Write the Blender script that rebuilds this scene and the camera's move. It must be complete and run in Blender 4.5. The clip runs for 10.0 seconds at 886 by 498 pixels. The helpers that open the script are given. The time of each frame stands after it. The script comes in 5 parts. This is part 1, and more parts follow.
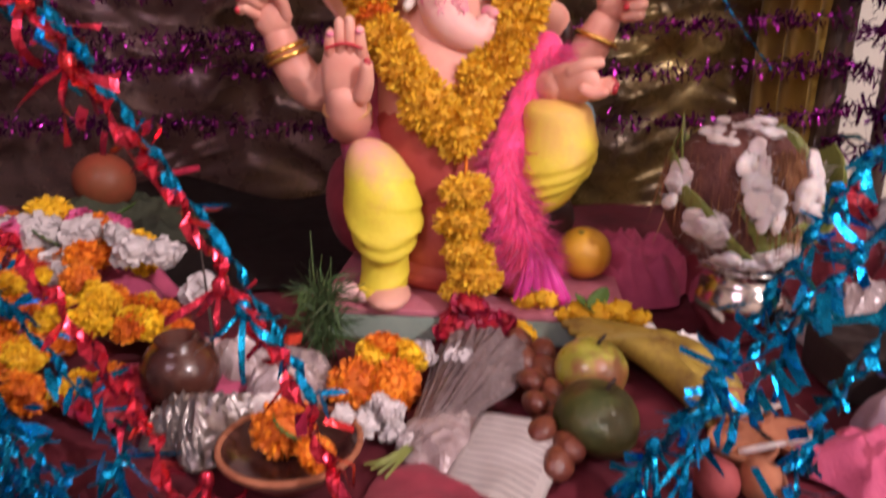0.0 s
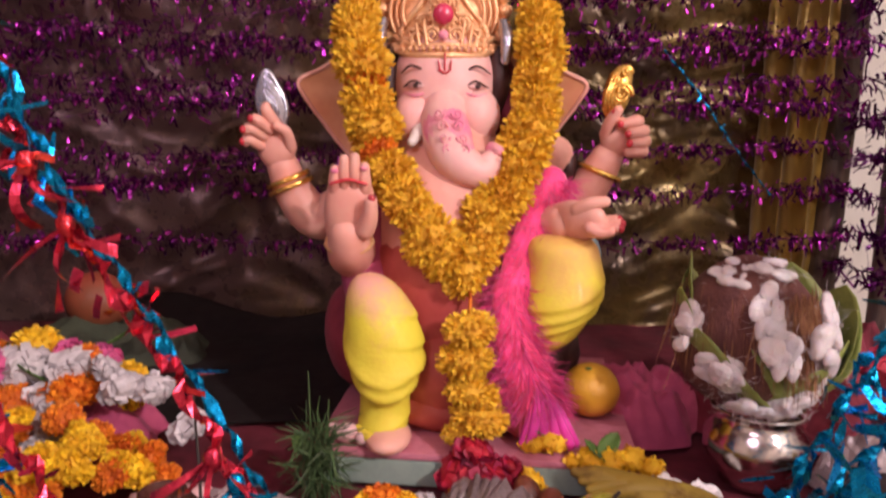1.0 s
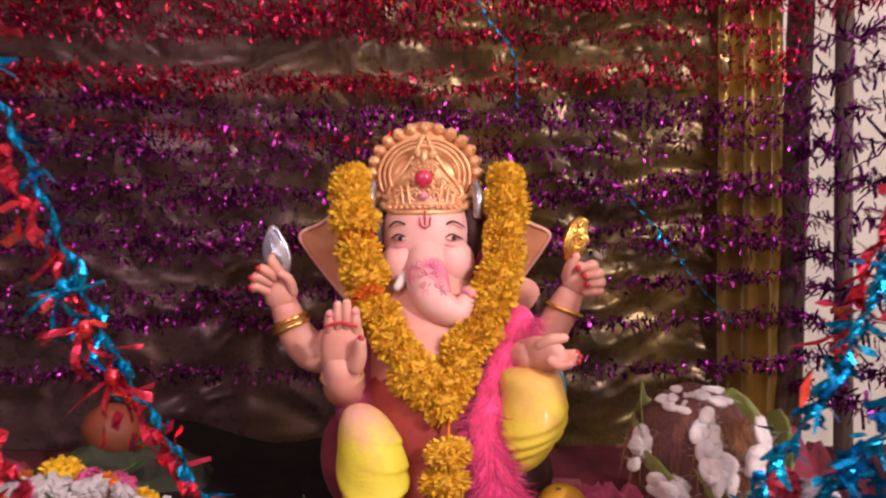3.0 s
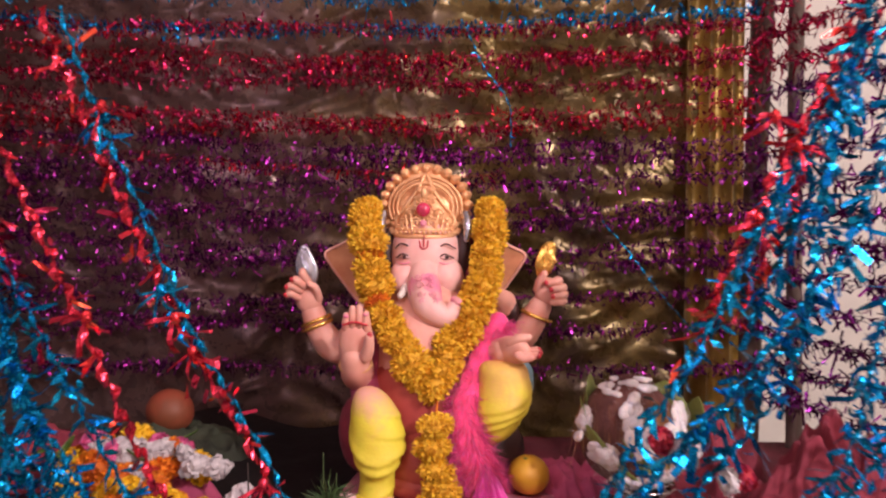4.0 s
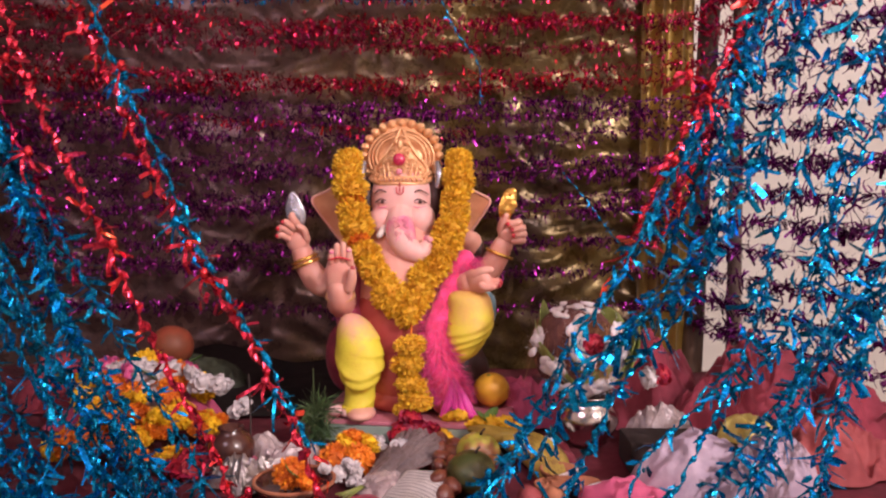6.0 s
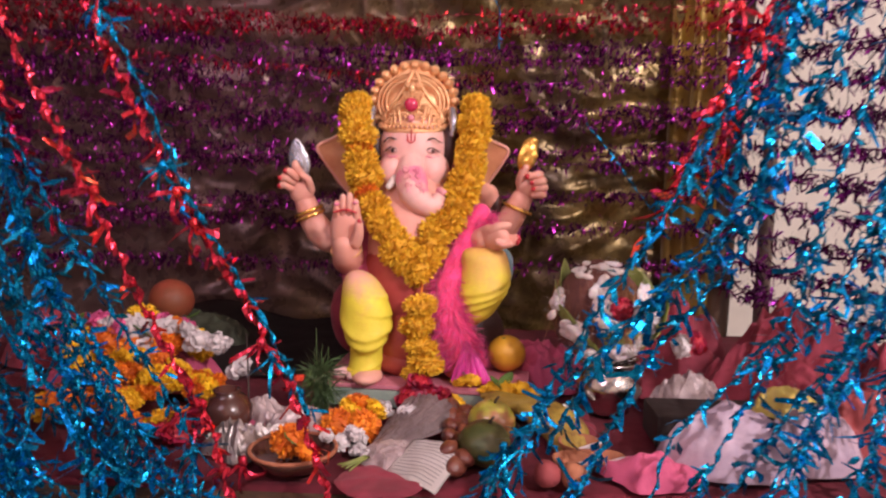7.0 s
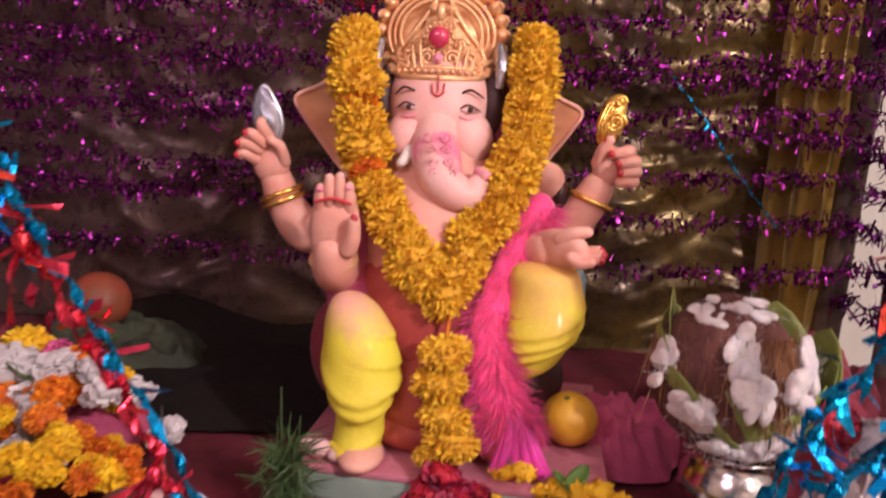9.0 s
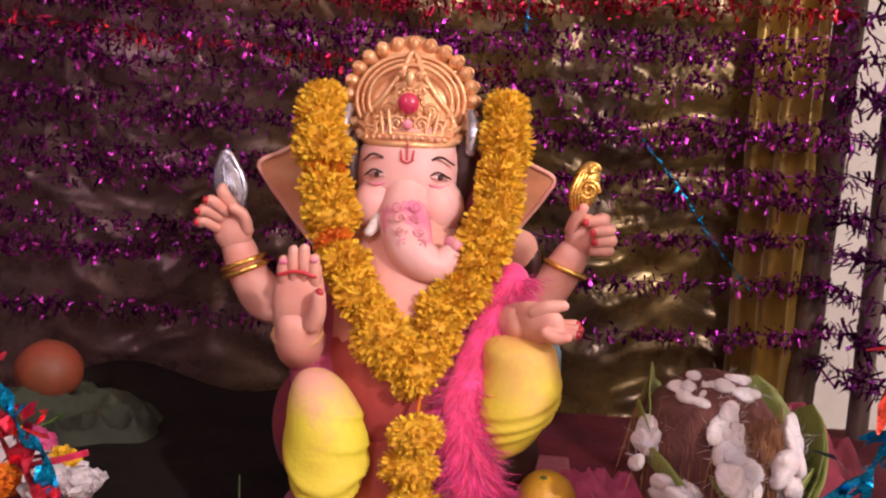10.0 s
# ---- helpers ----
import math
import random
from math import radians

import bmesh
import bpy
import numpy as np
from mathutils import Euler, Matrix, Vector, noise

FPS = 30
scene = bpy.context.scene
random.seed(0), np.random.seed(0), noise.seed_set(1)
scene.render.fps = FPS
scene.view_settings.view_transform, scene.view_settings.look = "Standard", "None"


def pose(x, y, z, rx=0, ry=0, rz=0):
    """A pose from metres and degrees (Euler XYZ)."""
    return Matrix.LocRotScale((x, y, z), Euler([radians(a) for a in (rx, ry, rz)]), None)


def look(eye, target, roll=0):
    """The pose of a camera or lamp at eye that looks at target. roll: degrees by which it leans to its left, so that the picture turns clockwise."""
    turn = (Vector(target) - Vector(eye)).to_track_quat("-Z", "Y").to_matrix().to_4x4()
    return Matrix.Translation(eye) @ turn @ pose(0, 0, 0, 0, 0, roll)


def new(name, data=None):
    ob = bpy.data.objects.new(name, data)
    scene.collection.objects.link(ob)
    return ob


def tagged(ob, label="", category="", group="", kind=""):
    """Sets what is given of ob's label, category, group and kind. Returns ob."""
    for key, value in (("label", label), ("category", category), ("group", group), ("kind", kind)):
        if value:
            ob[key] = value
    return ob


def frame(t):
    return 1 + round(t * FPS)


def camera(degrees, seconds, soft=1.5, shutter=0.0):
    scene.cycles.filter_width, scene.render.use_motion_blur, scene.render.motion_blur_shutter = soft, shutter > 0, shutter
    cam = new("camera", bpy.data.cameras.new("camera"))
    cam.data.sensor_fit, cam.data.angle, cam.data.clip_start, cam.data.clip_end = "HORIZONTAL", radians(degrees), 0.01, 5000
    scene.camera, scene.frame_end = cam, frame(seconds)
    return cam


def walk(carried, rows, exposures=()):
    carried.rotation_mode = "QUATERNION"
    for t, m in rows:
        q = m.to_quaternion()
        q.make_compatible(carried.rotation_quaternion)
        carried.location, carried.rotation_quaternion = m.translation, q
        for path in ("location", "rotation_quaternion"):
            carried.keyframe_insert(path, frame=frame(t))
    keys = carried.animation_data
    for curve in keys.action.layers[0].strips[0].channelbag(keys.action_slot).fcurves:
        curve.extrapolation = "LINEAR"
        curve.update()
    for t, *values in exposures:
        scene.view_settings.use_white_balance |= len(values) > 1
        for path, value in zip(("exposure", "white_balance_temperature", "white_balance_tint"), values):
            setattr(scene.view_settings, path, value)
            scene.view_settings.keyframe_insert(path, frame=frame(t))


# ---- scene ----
cam = camera(62.4, 10.0, soft=2.2, shutter=0.7)
METRES, EYE, TILT, LEAN, TURN = 1.27, 0.355, -18.0, 0.0, 0.0
ROWS = [
    (0.0, 0.0, 0.0, 0.0, -0.0, 0.0, -0.0),
    (0.5, -0.0067, 0.0152, 0.024, -0.9, 3.8, -0.54),
    (1.0, -0.008, 0.0154, 0.0364, -0.49, 7.46, -0.53),
    (1.5, -0.0035, 0.0086, 0.0453, -0.68, 10.11, 0.29),
    (2.0, 0.0031, -0.0061, 0.0504, -0.84, 13.09, 0.53),
    (2.5, 0.0048, -0.0247, 0.0501, -0.65, 15.2, 0.84),
    (4.0, 0.0641, -0.2746, -0.0139, 2.2, 17.62, -1.18),
    (4.5, 0.0877, -0.3576, -0.0591, 2.92, 16.68, -0.55),
    (5.0, 0.0885, -0.4066, -0.0819, 1.4, 15.46, -0.88),
    (5.5, 0.0852, -0.4002, -0.081, 0.94, 15.45, -0.57),
    (7.0, 0.0796, -0.3155, -0.0647, 1.68, 11.4, -1.68),
    (7.5, 0.0703, -0.2277, -0.0393, 3.42, 9.83, -3.15),
    (8.0, 0.0595, -0.1172, 0.0023, 0.88, 9.82, -1.28),
    (8.5, 0.0384, -0.0338, 0.0232, 1.08, 9.2, -0.28),
    (9.0, 0.0323, 0.0111, 0.0511, 1.43, 7.91, -3.63),
    (9.5, 0.0323, 0.0298, 0.0799, -0.96, 11.56, -3.07),
    (10.0, 0.0289, 0.0326, 0.0761, -0.99, 11.75, -3.0),
]
walk(cam, [(t, pose(0, 0, EYE, TILT, LEAN, TURN) @ pose(METRES * x, METRES * y, METRES * z, 90 + pitch, roll, yaw)) for t, x, y, z, yaw, pitch, roll in ROWS])

# ---- light ----
world = bpy.data.worlds.new("night_room")
scene.world = world
world.use_nodes = True
world.node_tree.nodes["Background"].inputs[0].default_value = (0.86, 0.53, 0.92, 1)
world.node_tree.nodes["Background"].inputs[1].default_value = 0.10


def lamp(name, kind, eye, target, energy, colour, size):
    data = bpy.data.lights.new(name, kind)
    data.energy, data.color = energy, colour
    if kind == "AREA":
        data.shape, data.size = "DISK", size
    else:
        data.shadow_soft_size = size
    ob = new(name, data)
    ob.matrix_world = look(eye, target)
    return ob


lamp("room_bulb", "POINT", (1.15, -0.65, 1.25), (0, 0.9, 0.3), 113, (1.0, 0.86, 0.92), 0.03)
# added fill that lifts the left side and the shadows, no fitting of the room
lamp("left_fill_light", "AREA", (-0.8, -1.0, 1.75), (-0.1, 0.6, 0.2), 13, (1.0, 0.76, 1.0), 0.9)
scene.view_settings.exposure = 0.0


# ---- materials ----
def material(name, colour, rough=0.5, metal=0.0, second=None, scale=20.0, mix=(0.35, 0.65), bump=0.0, bump_scale=80.0,
             island=0.0, sheen=0.0, transmit=0.0, stretch=(1, 1, 1), coat=0.0, sub=0.0, dust_and_shade=None):
    """A surface of two colours mixed by noise at two scales, with fine relief."""
    m = bpy.data.materials.new(name)
    m.use_nodes = True
    nt = m.node_tree
    n, l = nt.nodes, nt.links
    b = n["Principled BSDF"]
    b.inputs["Metallic"].default_value = metal
    b.inputs["Sheen Weight"].default_value = sheen
    b.inputs["Transmission Weight"].default_value = transmit
    b.inputs["Coat Weight"].default_value = coat
    if sub:
        b.inputs["Subsurface Weight"].default_value = sub
        b.inputs["Subsurface Radius"].default_value = (0.01, 0.004, 0.002)
        b.inputs["Subsurface Scale"].default_value = 1.0
    tc = n.new("ShaderNodeTexCoord")
    mp = n.new("ShaderNodeMapping")
    mp.inputs["Scale"].default_value = stretch
    l.new(tc.outputs["Object"], mp.inputs[0])
    n1 = n.new("ShaderNodeTexNoise")
    n1.inputs["Scale"].default_value = scale
    n1.inputs["Detail"].default_value = 5
    l.new(mp.outputs[0], n1.inputs["Vector"])
    n2 = n.new("ShaderNodeTexNoise")
    n2.inputs["Scale"].default_value = scale * 7
    n2.inputs["Detail"].default_value = 3
    l.new(mp.outputs[0], n2.inputs["Vector"])
    ad = n.new("ShaderNodeMath")
    ad.operation = "MULTIPLY_ADD"
    ad.inputs[1].default_value = 0.35
    l.new(n2.outputs["Fac"], ad.inputs[0])
    sb = n.new("ShaderNodeMath")
    sb.operation = "SUBTRACT"
    sb.inputs[1].default_value = 0.175
    l.new(n1.outputs["Fac"], sb.inputs[0])
    l.new(sb.outputs[0], ad.inputs[2])
    rp = n.new("ShaderNodeValToRGB")
    second = second or tuple(c * 0.72 for c in colour)
    rp.color_ramp.elements[0].position, rp.color_ramp.elements[0].color = mix[0], (*colour, 1)
    rp.color_ramp.elements[1].position, rp.color_ramp.elements[1].color = mix[1], (*second, 1)
    l.new(ad.outputs[0], rp.inputs[0])
    out = rp.outputs[0]
    if island:
        g = n.new("ShaderNodeNewGeometry")
        h = n.new("ShaderNodeHueSaturation")
        mr = n.new("ShaderNodeMapRange")
        mr.inputs[3].default_value, mr.inputs[4].default_value = 1 - island, 1 + island
        l.new(g.outputs["Random Per Island"], mr.inputs[0])
        l.new(mr.outputs[0], h.inputs["Value"])
        mr2 = n.new("ShaderNodeMapRange")
        mr2.inputs[3].default_value, mr2.inputs[4].default_value = 0.5 - island * 0.04, 0.5 + island * 0.04
        l.new(g.outputs["Random Per Island"], mr2.inputs[0])
        l.new(mr2.outputs[0], h.inputs["Hue"])
        l.new(out, h.inputs["Color"])
        out = h.outputs[0]
    # blends a further tint along one axis: powder dust, and shade put into colour
    if dust_and_shade:
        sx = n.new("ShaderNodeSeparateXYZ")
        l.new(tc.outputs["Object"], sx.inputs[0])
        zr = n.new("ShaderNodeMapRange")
        zr.inputs[1].default_value, zr.inputs[2].default_value = dust_and_shade[0], dust_and_shade[1]
        l.new(sx.outputs[dust_and_shade[3] if len(dust_and_shade) > 3 else 2], zr.inputs[0])
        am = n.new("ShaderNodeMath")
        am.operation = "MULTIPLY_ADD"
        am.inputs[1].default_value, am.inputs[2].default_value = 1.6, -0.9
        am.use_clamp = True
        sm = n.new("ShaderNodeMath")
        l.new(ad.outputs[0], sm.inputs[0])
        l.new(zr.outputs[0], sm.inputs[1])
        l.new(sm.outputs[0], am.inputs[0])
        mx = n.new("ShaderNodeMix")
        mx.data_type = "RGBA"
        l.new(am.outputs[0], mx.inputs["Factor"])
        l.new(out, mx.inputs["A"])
        mx.inputs["B"].default_value = (*dust_and_shade[2], 1)
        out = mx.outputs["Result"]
    l.new(out, b.inputs["Base Color"])
    rr = n.new("ShaderNodeMapRange")
    rr.inputs[3].default_value, rr.inputs[4].default_value = max(0.02, rough - 0.1), min(1, rough + 0.12)
    l.new(n2.outputs["Fac"], rr.inputs[0])
    l.new(rr.outputs[0], b.inputs["Roughness"])
    if bump:
        n3 = n.new("ShaderNodeTexNoise")
        n3.inputs["Scale"].default_value = bump_scale
        n3.inputs["Detail"].default_value = 4
        l.new(mp.outputs[0], n3.inputs["Vector"])
        bp = n.new("ShaderNodeBump")
        bp.inputs["Strength"].default_value = bump
        bp.inputs["Distance"].default_value = 0.004
        l.new(n3.outputs["Fac"], bp.inputs["Height"])
        l.new(bp.outputs[0], b.inputs["Normal"])
    return m


M = {
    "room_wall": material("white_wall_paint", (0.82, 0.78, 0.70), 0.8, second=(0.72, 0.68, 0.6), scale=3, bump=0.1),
    # wall paint darkened so that the unseen surfaces throw back less light
    "room_low_bounce": material("low_bounce_wall_paint", (0.62, 0.53, 0.47), 0.8, second=(0.54, 0.46, 0.4), scale=3, bump=0.1),
    "floor": material("floor_tile", (0.35, 0.3, 0.26), 0.4, scale=4),
    # left part's grey tone also carries the maroon of tinsel-lit shadow
    "satin": material("olive_gold_satin", (0.30, 0.205, 0.062), 0.27, 0.4, second=(0.10, 0.06, 0.03), scale=5, bump=0.5, bump_scale=24, sheen=0.1, dust_and_shade=(0.15, -0.75, (0.27, 0.165, 0.145), 0)),
    "goldsatin": material("gold_satin", (0.54, 0.36, 0.07), 0.32, 0.35, second=(0.26, 0.15, 0.035), scale=7, stretch=(1, 1, 0.35), bump=0.3, bump_scale=30, sheen=0.2),
    "greycloth": material("grey_olive_cloth", (0.32, 0.2, 0.18), 0.42, 0.1, second=(0.12, 0.075, 0.07), scale=6, bump=0.9, bump_scale=17),
    "cloth_red": material("maroon_cloth", (0.29, 0.03, 0.055), 0.8, second=(0.16, 0.016, 0.03), scale=8, bump=0.3, bump_scale=500, sheen=0.06),
    "cloth_pink": material("pink_cloth", (0.6, 0.10, 0.20), 0.75, second=(0.42, 0.06, 0.14), scale=9, bump=0.25, bump_scale=300, sheen=0.06),
    # for the box's cloth, and for the sheet that stands in for shadow
    "cloth_dark_and_shadow": material("black_cloth_and_shadow", (0.035, 0.022, 0.02), 0.85, scale=8, bump=0.2),
    "cloth_white": material("lilac_white_cloth", (0.50, 0.38, 0.45), 0.8, second=(0.35, 0.26, 0.33), scale=12, bump=0.3, bump_scale=120),
    "wood": material("brown_pole_wood", (0.10, 0.055, 0.03), 0.6, second=(0.05, 0.03, 0.02), scale=14, stretch=(4, 4, 0.4), bump=0.3),
    "bamboo": material("grey_pole", (0.20, 0.15, 0.125), 0.5, second=(0.12, 0.085, 0.07), scale=14, stretch=(4, 4, 0.5), bump=0.2),
    "board_green": material("pale_green_paint", (0.33, 0.42, 0.34), 0.55, second=(0.25, 0.33, 0.28), scale=18, bump=0.2),
    "board_pink": material("pink_paint", (0.62, 0.22, 0.28), 0.6, second=(0.48, 0.15, 0.2), scale=16, bump=0.2),
    "skin": material("peach_statue_paint", (0.82, 0.43, 0.33), 0.5, second=(0.78, 0.35, 0.27), scale=14, coat=0.06, sub=0.12),
    "face": material("pale_peach_paint", (0.86, 0.52, 0.45), 0.5, second=(0.82, 0.42, 0.38), scale=14, coat=0.06, sub=0.12),
    "powder": material("pink_powder", (0.80, 0.22, 0.36), 0.8, second=(0.80, 0.36, 0.36), scale=45, bump=0.3, bump_scale=400),
    "orange_paint": material("orange_red_paint", (0.47, 0.095, 0.06), 0.6, second=(0.40, 0.055, 0.05), scale=14, bump=0.1),
    "gold": material("gold_statue_paint", (0.88, 0.54, 0.27), 0.34, 0.45, second=(0.76, 0.38, 0.18), scale=40, bump=0.25, bump_scale=260),
    "goldbright": material("bright_gold_leaf", (0.95, 0.62, 0.16), 0.24, 0.9, second=(0.8, 0.45, 0.1), scale=40, bump=0.15),
    "silver": material("silver_foil_paint", (0.62, 0.62, 0.68), 0.22, 0.9, second=(0.4, 0.4, 0.46), scale=40, bump=0.3, bump_scale=200),
    "yellow_paint": material("lemon_yellow_paint", (0.80, 0.66, 0.055), 0.62, second=(0.74, 0.52, 0.05), scale=18, bump=0.12, bump_scale=220, coat=0.06),
    "yellow_pink": material("yellow_paint_with_pink_dust", (0.78, 0.46, 0.16), 0.6, second=(0.80, 0.34, 0.32), scale=30, mix=(0.4, 0.6)),
    "yellow_left": material("yellow_paint_dusted_pink", (0.80, 0.70, 0.055), 0.62, second=(0.76, 0.60, 0.05), scale=18, bump=0.12, bump_scale=220, coat=0.06, dust_and_shade=(0.125, 0.225, (0.80, 0.40, 0.30))),
    # orange at the knee's top is the hand's shadow and reflection, painted in
    "yellow_right": material("yellow_paint_hand_shade", (0.80, 0.66, 0.055), 0.62, second=(0.74, 0.56, 0.05), scale=18, bump=0.12, bump_scale=220, coat=0.06, dust_and_shade=(0.15, 0.27, (0.78, 0.42, 0.14))),
    "ear": material("orange_peach_paint", (0.80, 0.40, 0.20), 0.5, second=(0.70, 0.29, 0.15), scale=14, coat=0.06),
    "dark_paint": material("dark_brown_line", (0.05, 0.015, 0.012), 0.5, scale=30),
    "eye_white": material("eye_white_paint", (0.78, 0.48, 0.44), 0.3, scale=30),
    "red_paint": material("red_paint", (0.62, 0.03, 0.05), 0.35, scale=30, coat=0.4),
    "gem": material("ruby_pink_gem", (0.70, 0.035, 0.11), 0.2, scale=30, coat=0.8),
    "ivory": material("ivory_paint", (0.85, 0.78, 0.7), 0.35, scale=30),
    "blue_paint": material("pale_blue_paint", (0.25, 0.45, 0.55), 0.4, scale=30),
    "marigold": material("golden_marigold_petals", (0.86, 0.54, 0.035), 0.75, second=(0.76, 0.40, 0.02), scale=60, island=0.22, sub=0.1),
    "marigold_orange": material("orange_marigold_petals", (0.82, 0.25, 0.01), 0.7, second=(0.70, 0.16, 0.01), scale=60, island=0.25),
    "marigold_yellow": material("yellow_marigold_petals", (0.85, 0.55, 0.02), 0.7, second=(0.75, 0.40, 0.01), scale=60, island=0.22),
    "white_petal": material("white_petals", (0.68, 0.62, 0.62), 0.65, scale=60, island=0.15),
    "rose": material("crimson_rose_petals", (0.40, 0.01, 0.05), 0.6, second=(0.24, 0.005, 0.025), scale=60, island=0.25),
    "magenta": material("magenta_fluff", (0.80, 0.05, 0.28), 0.7, second=(0.62, 0.03, 0.16), scale=30, island=0.3, sheen=0.5),
    "pink_petal": material("pink_petals", (0.70, 0.14, 0.34), 0.6, second=(0.55, 0.08, 0.22), scale=60, island=0.2),
    "magenta_satin": material("magenta_satin", (0.82, 0.05, 0.42), 0.4, second=(0.65, 0.03, 0.28), scale=24, sheen=0.3),
    "leaf": material("green_leaf", (0.10, 0.17, 0.035), 0.45, second=(0.06, 0.11, 0.02), scale=30, island=0.25, bump=0.2),
    "leaf_pale": material("pale_green_leaf", (0.26, 0.29, 0.075), 0.42, second=(0.15, 0.19, 0.04), scale=25, island=0.15, bump=0.2),
    "grass": material("durva_grass", (0.045, 0.09, 0.025), 0.5, second=(0.08, 0.13, 0.05), scale=50, island=0.35),
    "husk": material("brown_coconut_husk", (0.17, 0.06, 0.045), 0.85, second=(0.10, 0.032, 0.028), scale=16, stretch=(5, 5, 0.6), bump=0.8, bump_scale=120),
    "fibre": material("coir_fibre", (0.36, 0.17, 0.08), 0.8, second=(0.22, 0.09, 0.04), scale=30, island=0.35),
    "cotton": material("white_cotton_wool", (0.70, 0.62, 0.62), 0.95, second=(0.7, 0.62, 0.58), scale=22, bump=0.7, bump_scale=160, sheen=0.4, sub=0.2),
    "steel": material("stainless_steel", (0.66, 0.62, 0.58), 0.16, 1.0, second=(0.55, 0.5, 0.47), scale=30),
    "orange": material("orange_peel", (0.82, 0.46, 0.04), 0.32, second=(0.72, 0.36, 0.03), scale=10, bump=0.35, bump_scale=420),
    "banana": material("banana_skin", (0.42, 0.30, 0.05), 0.5, second=(0.20, 0.11, 0.03), scale=22, mix=(0.45, 0.7)),
    "apple": material("green_yellow_fruit_skin", (0.42, 0.42, 0.06), 0.28, second=(0.36, 0.15, 0.06), scale=12, mix=(0.45, 0.62), coat=0.4),
    "dark_fruit": material("dark_green_fruit_skin", (0.04, 0.055, 0.012), 0.4, second=(0.08, 0.07, 0.02), scale=24, bump=0.4, bump_scale=90),
    "date": material("brown_dates", (0.20, 0.06, 0.03), 0.35, second=(0.12, 0.03, 0.02), scale=30, bump=0.5, bump_scale=140, coat=0.3),
    "paper": material("white_paper", (0.80, 0.74, 0.71), 0.85, second=(0.7, 0.64, 0.6), scale=9),
    "print": material("grey_print", (0.44, 0.38, 0.37), 0.85, scale=9),
    "plastic": material("crumpled_silvery_plastic", (0.48, 0.39, 0.38), 0.27, 0.1, second=(0.30, 0.22, 0.22), scale=12, bump=0.5, bump_scale=60),
    "foil": material("crumpled_silver_foil", (0.42, 0.38, 0.36), 0.32, 0.8, second=(0.25, 0.21, 0.2), scale=20, bump=0.7, bump_scale=110),
    "clay": material("terracotta", (0.42, 0.16, 0.08), 0.8, second=(0.3, 0.1, 0.05), scale=20, bump=0.3),
    "dark_brown": material("dark_brown_glaze", (0.06, 0.02, 0.016), 0.2, second=(0.09, 0.03, 0.02), scale=12, coat=0.5),
    "peach_cloth": material("coral_cloth", (0.34, 0.065, 0.065), 0.75, second=(0.22, 0.035, 0.04), scale=9, bump=0.3),
    "green_cloth": material("dull_green_cloth", (0.060, 0.070, 0.038), 0.85, second=(0.038, 0.042, 0.026), scale=10, bump=0.3),
    "dull_red": material("dull_red_fruit_skin", (0.40, 0.075, 0.04), 0.55, second=(0.26, 0.075, 0.03), scale=9, coat=0.2),
    "packet": material("yellow_packet", (0.66, 0.52, 0.12), 0.4, second=(0.5, 0.4, 0.1), scale=12, bump=0.3),
    "sugar_pink": material("pink_sugar_sweet", (0.78, 0.50, 0.48), 0.7, second=(0.7, 0.42, 0.4), scale=30, bump=0.3),
    "stick": material("incense_stick", (0.05, 0.035, 0.03), 0.8, scale=30),
}


def foil(name, colour, rough=0.24, island=0.45):
    return material(name, colour, rough, 0.85, second=tuple(c * 0.6 for c in colour), scale=40, island=island, bump=0.3, bump_scale=150)


FOIL = {
    "purple": foil("purple_tinsel_foil", (0.29, 0.022, 0.245), 0.2, 0.6),
    "red": foil("red_tinsel_foil", (0.55, 0.018, 0.075)),
    "crimson": foil("crimson_tinsel_foil", (0.46, 0.015, 0.09)),
    "blue": foil("turquoise_tinsel_foil", (0.0, 0.27, 0.56), 0.27, 0.6),
    "front_red": foil("bright_red_tinsel_foil", (0.80, 0.05, 0.07), 0.2),
    "deep": foil("deep_purple_tinsel_foil", (0.20, 0.02, 0.20)),
}


# ---- building helpers ----
def thing(name, label, category, at=(0, 0, 0), group="", kind=""):
    ob = new(name)
    ob.location = at
    ob.empty_display_size = 0.02
    return tagged(ob, label, category, group, kind)


def finish(name, bm, mat, smooth=True):
    me = bpy.data.meshes.new(name)
    bm.to_mesh(me)
    bm.free()
    for m in mat if isinstance(mat, (list, tuple)) else [mat]:
        me.materials.append(m)
    if smooth:
        me.polygons.foreach_set("use_smooth", [True] * len(me.polygons))
    return me


def part(name, bm, mat, parent, label="", smooth=True):
    """Links a bmesh as one mesh object under a thing or a part."""
    ob = new(name, finish(name, bm, mat, smooth))
    ob.parent = parent
    return tagged(ob, label)


def single(name, bm, mat, at, label, category, group="", kind="", smooth=True):
    """A thing that is one mesh."""
    ob = new(name, finish(name, bm, mat, smooth))
    ob.location = at
    return tagged(ob, label, category, group, kind)


def spline(pts, steps=6):
    """Points along a smooth curve through pts; each may carry more than three numbers."""
    p = [np.array(q, float) for q in pts]
    p = [2 * p[0] - p[1]] + p + [2 * p[-1] - p[-2]]
    out = []
    for i in range(1, len(p) - 2):
        for k in range(steps):
            t = k / steps
            out.append(0.5 * (2 * p[i] + (p[i + 1] - p[i - 1]) * t + (2 * p[i - 1] - 5 * p[i] + 4 * p[i + 1] - p[i + 2]) * t * t
                              + (3 * p[i] - p[i - 1] - 3 * p[i + 1] + p[i + 2]) * t ** 3))
    return out + [p[-2]]


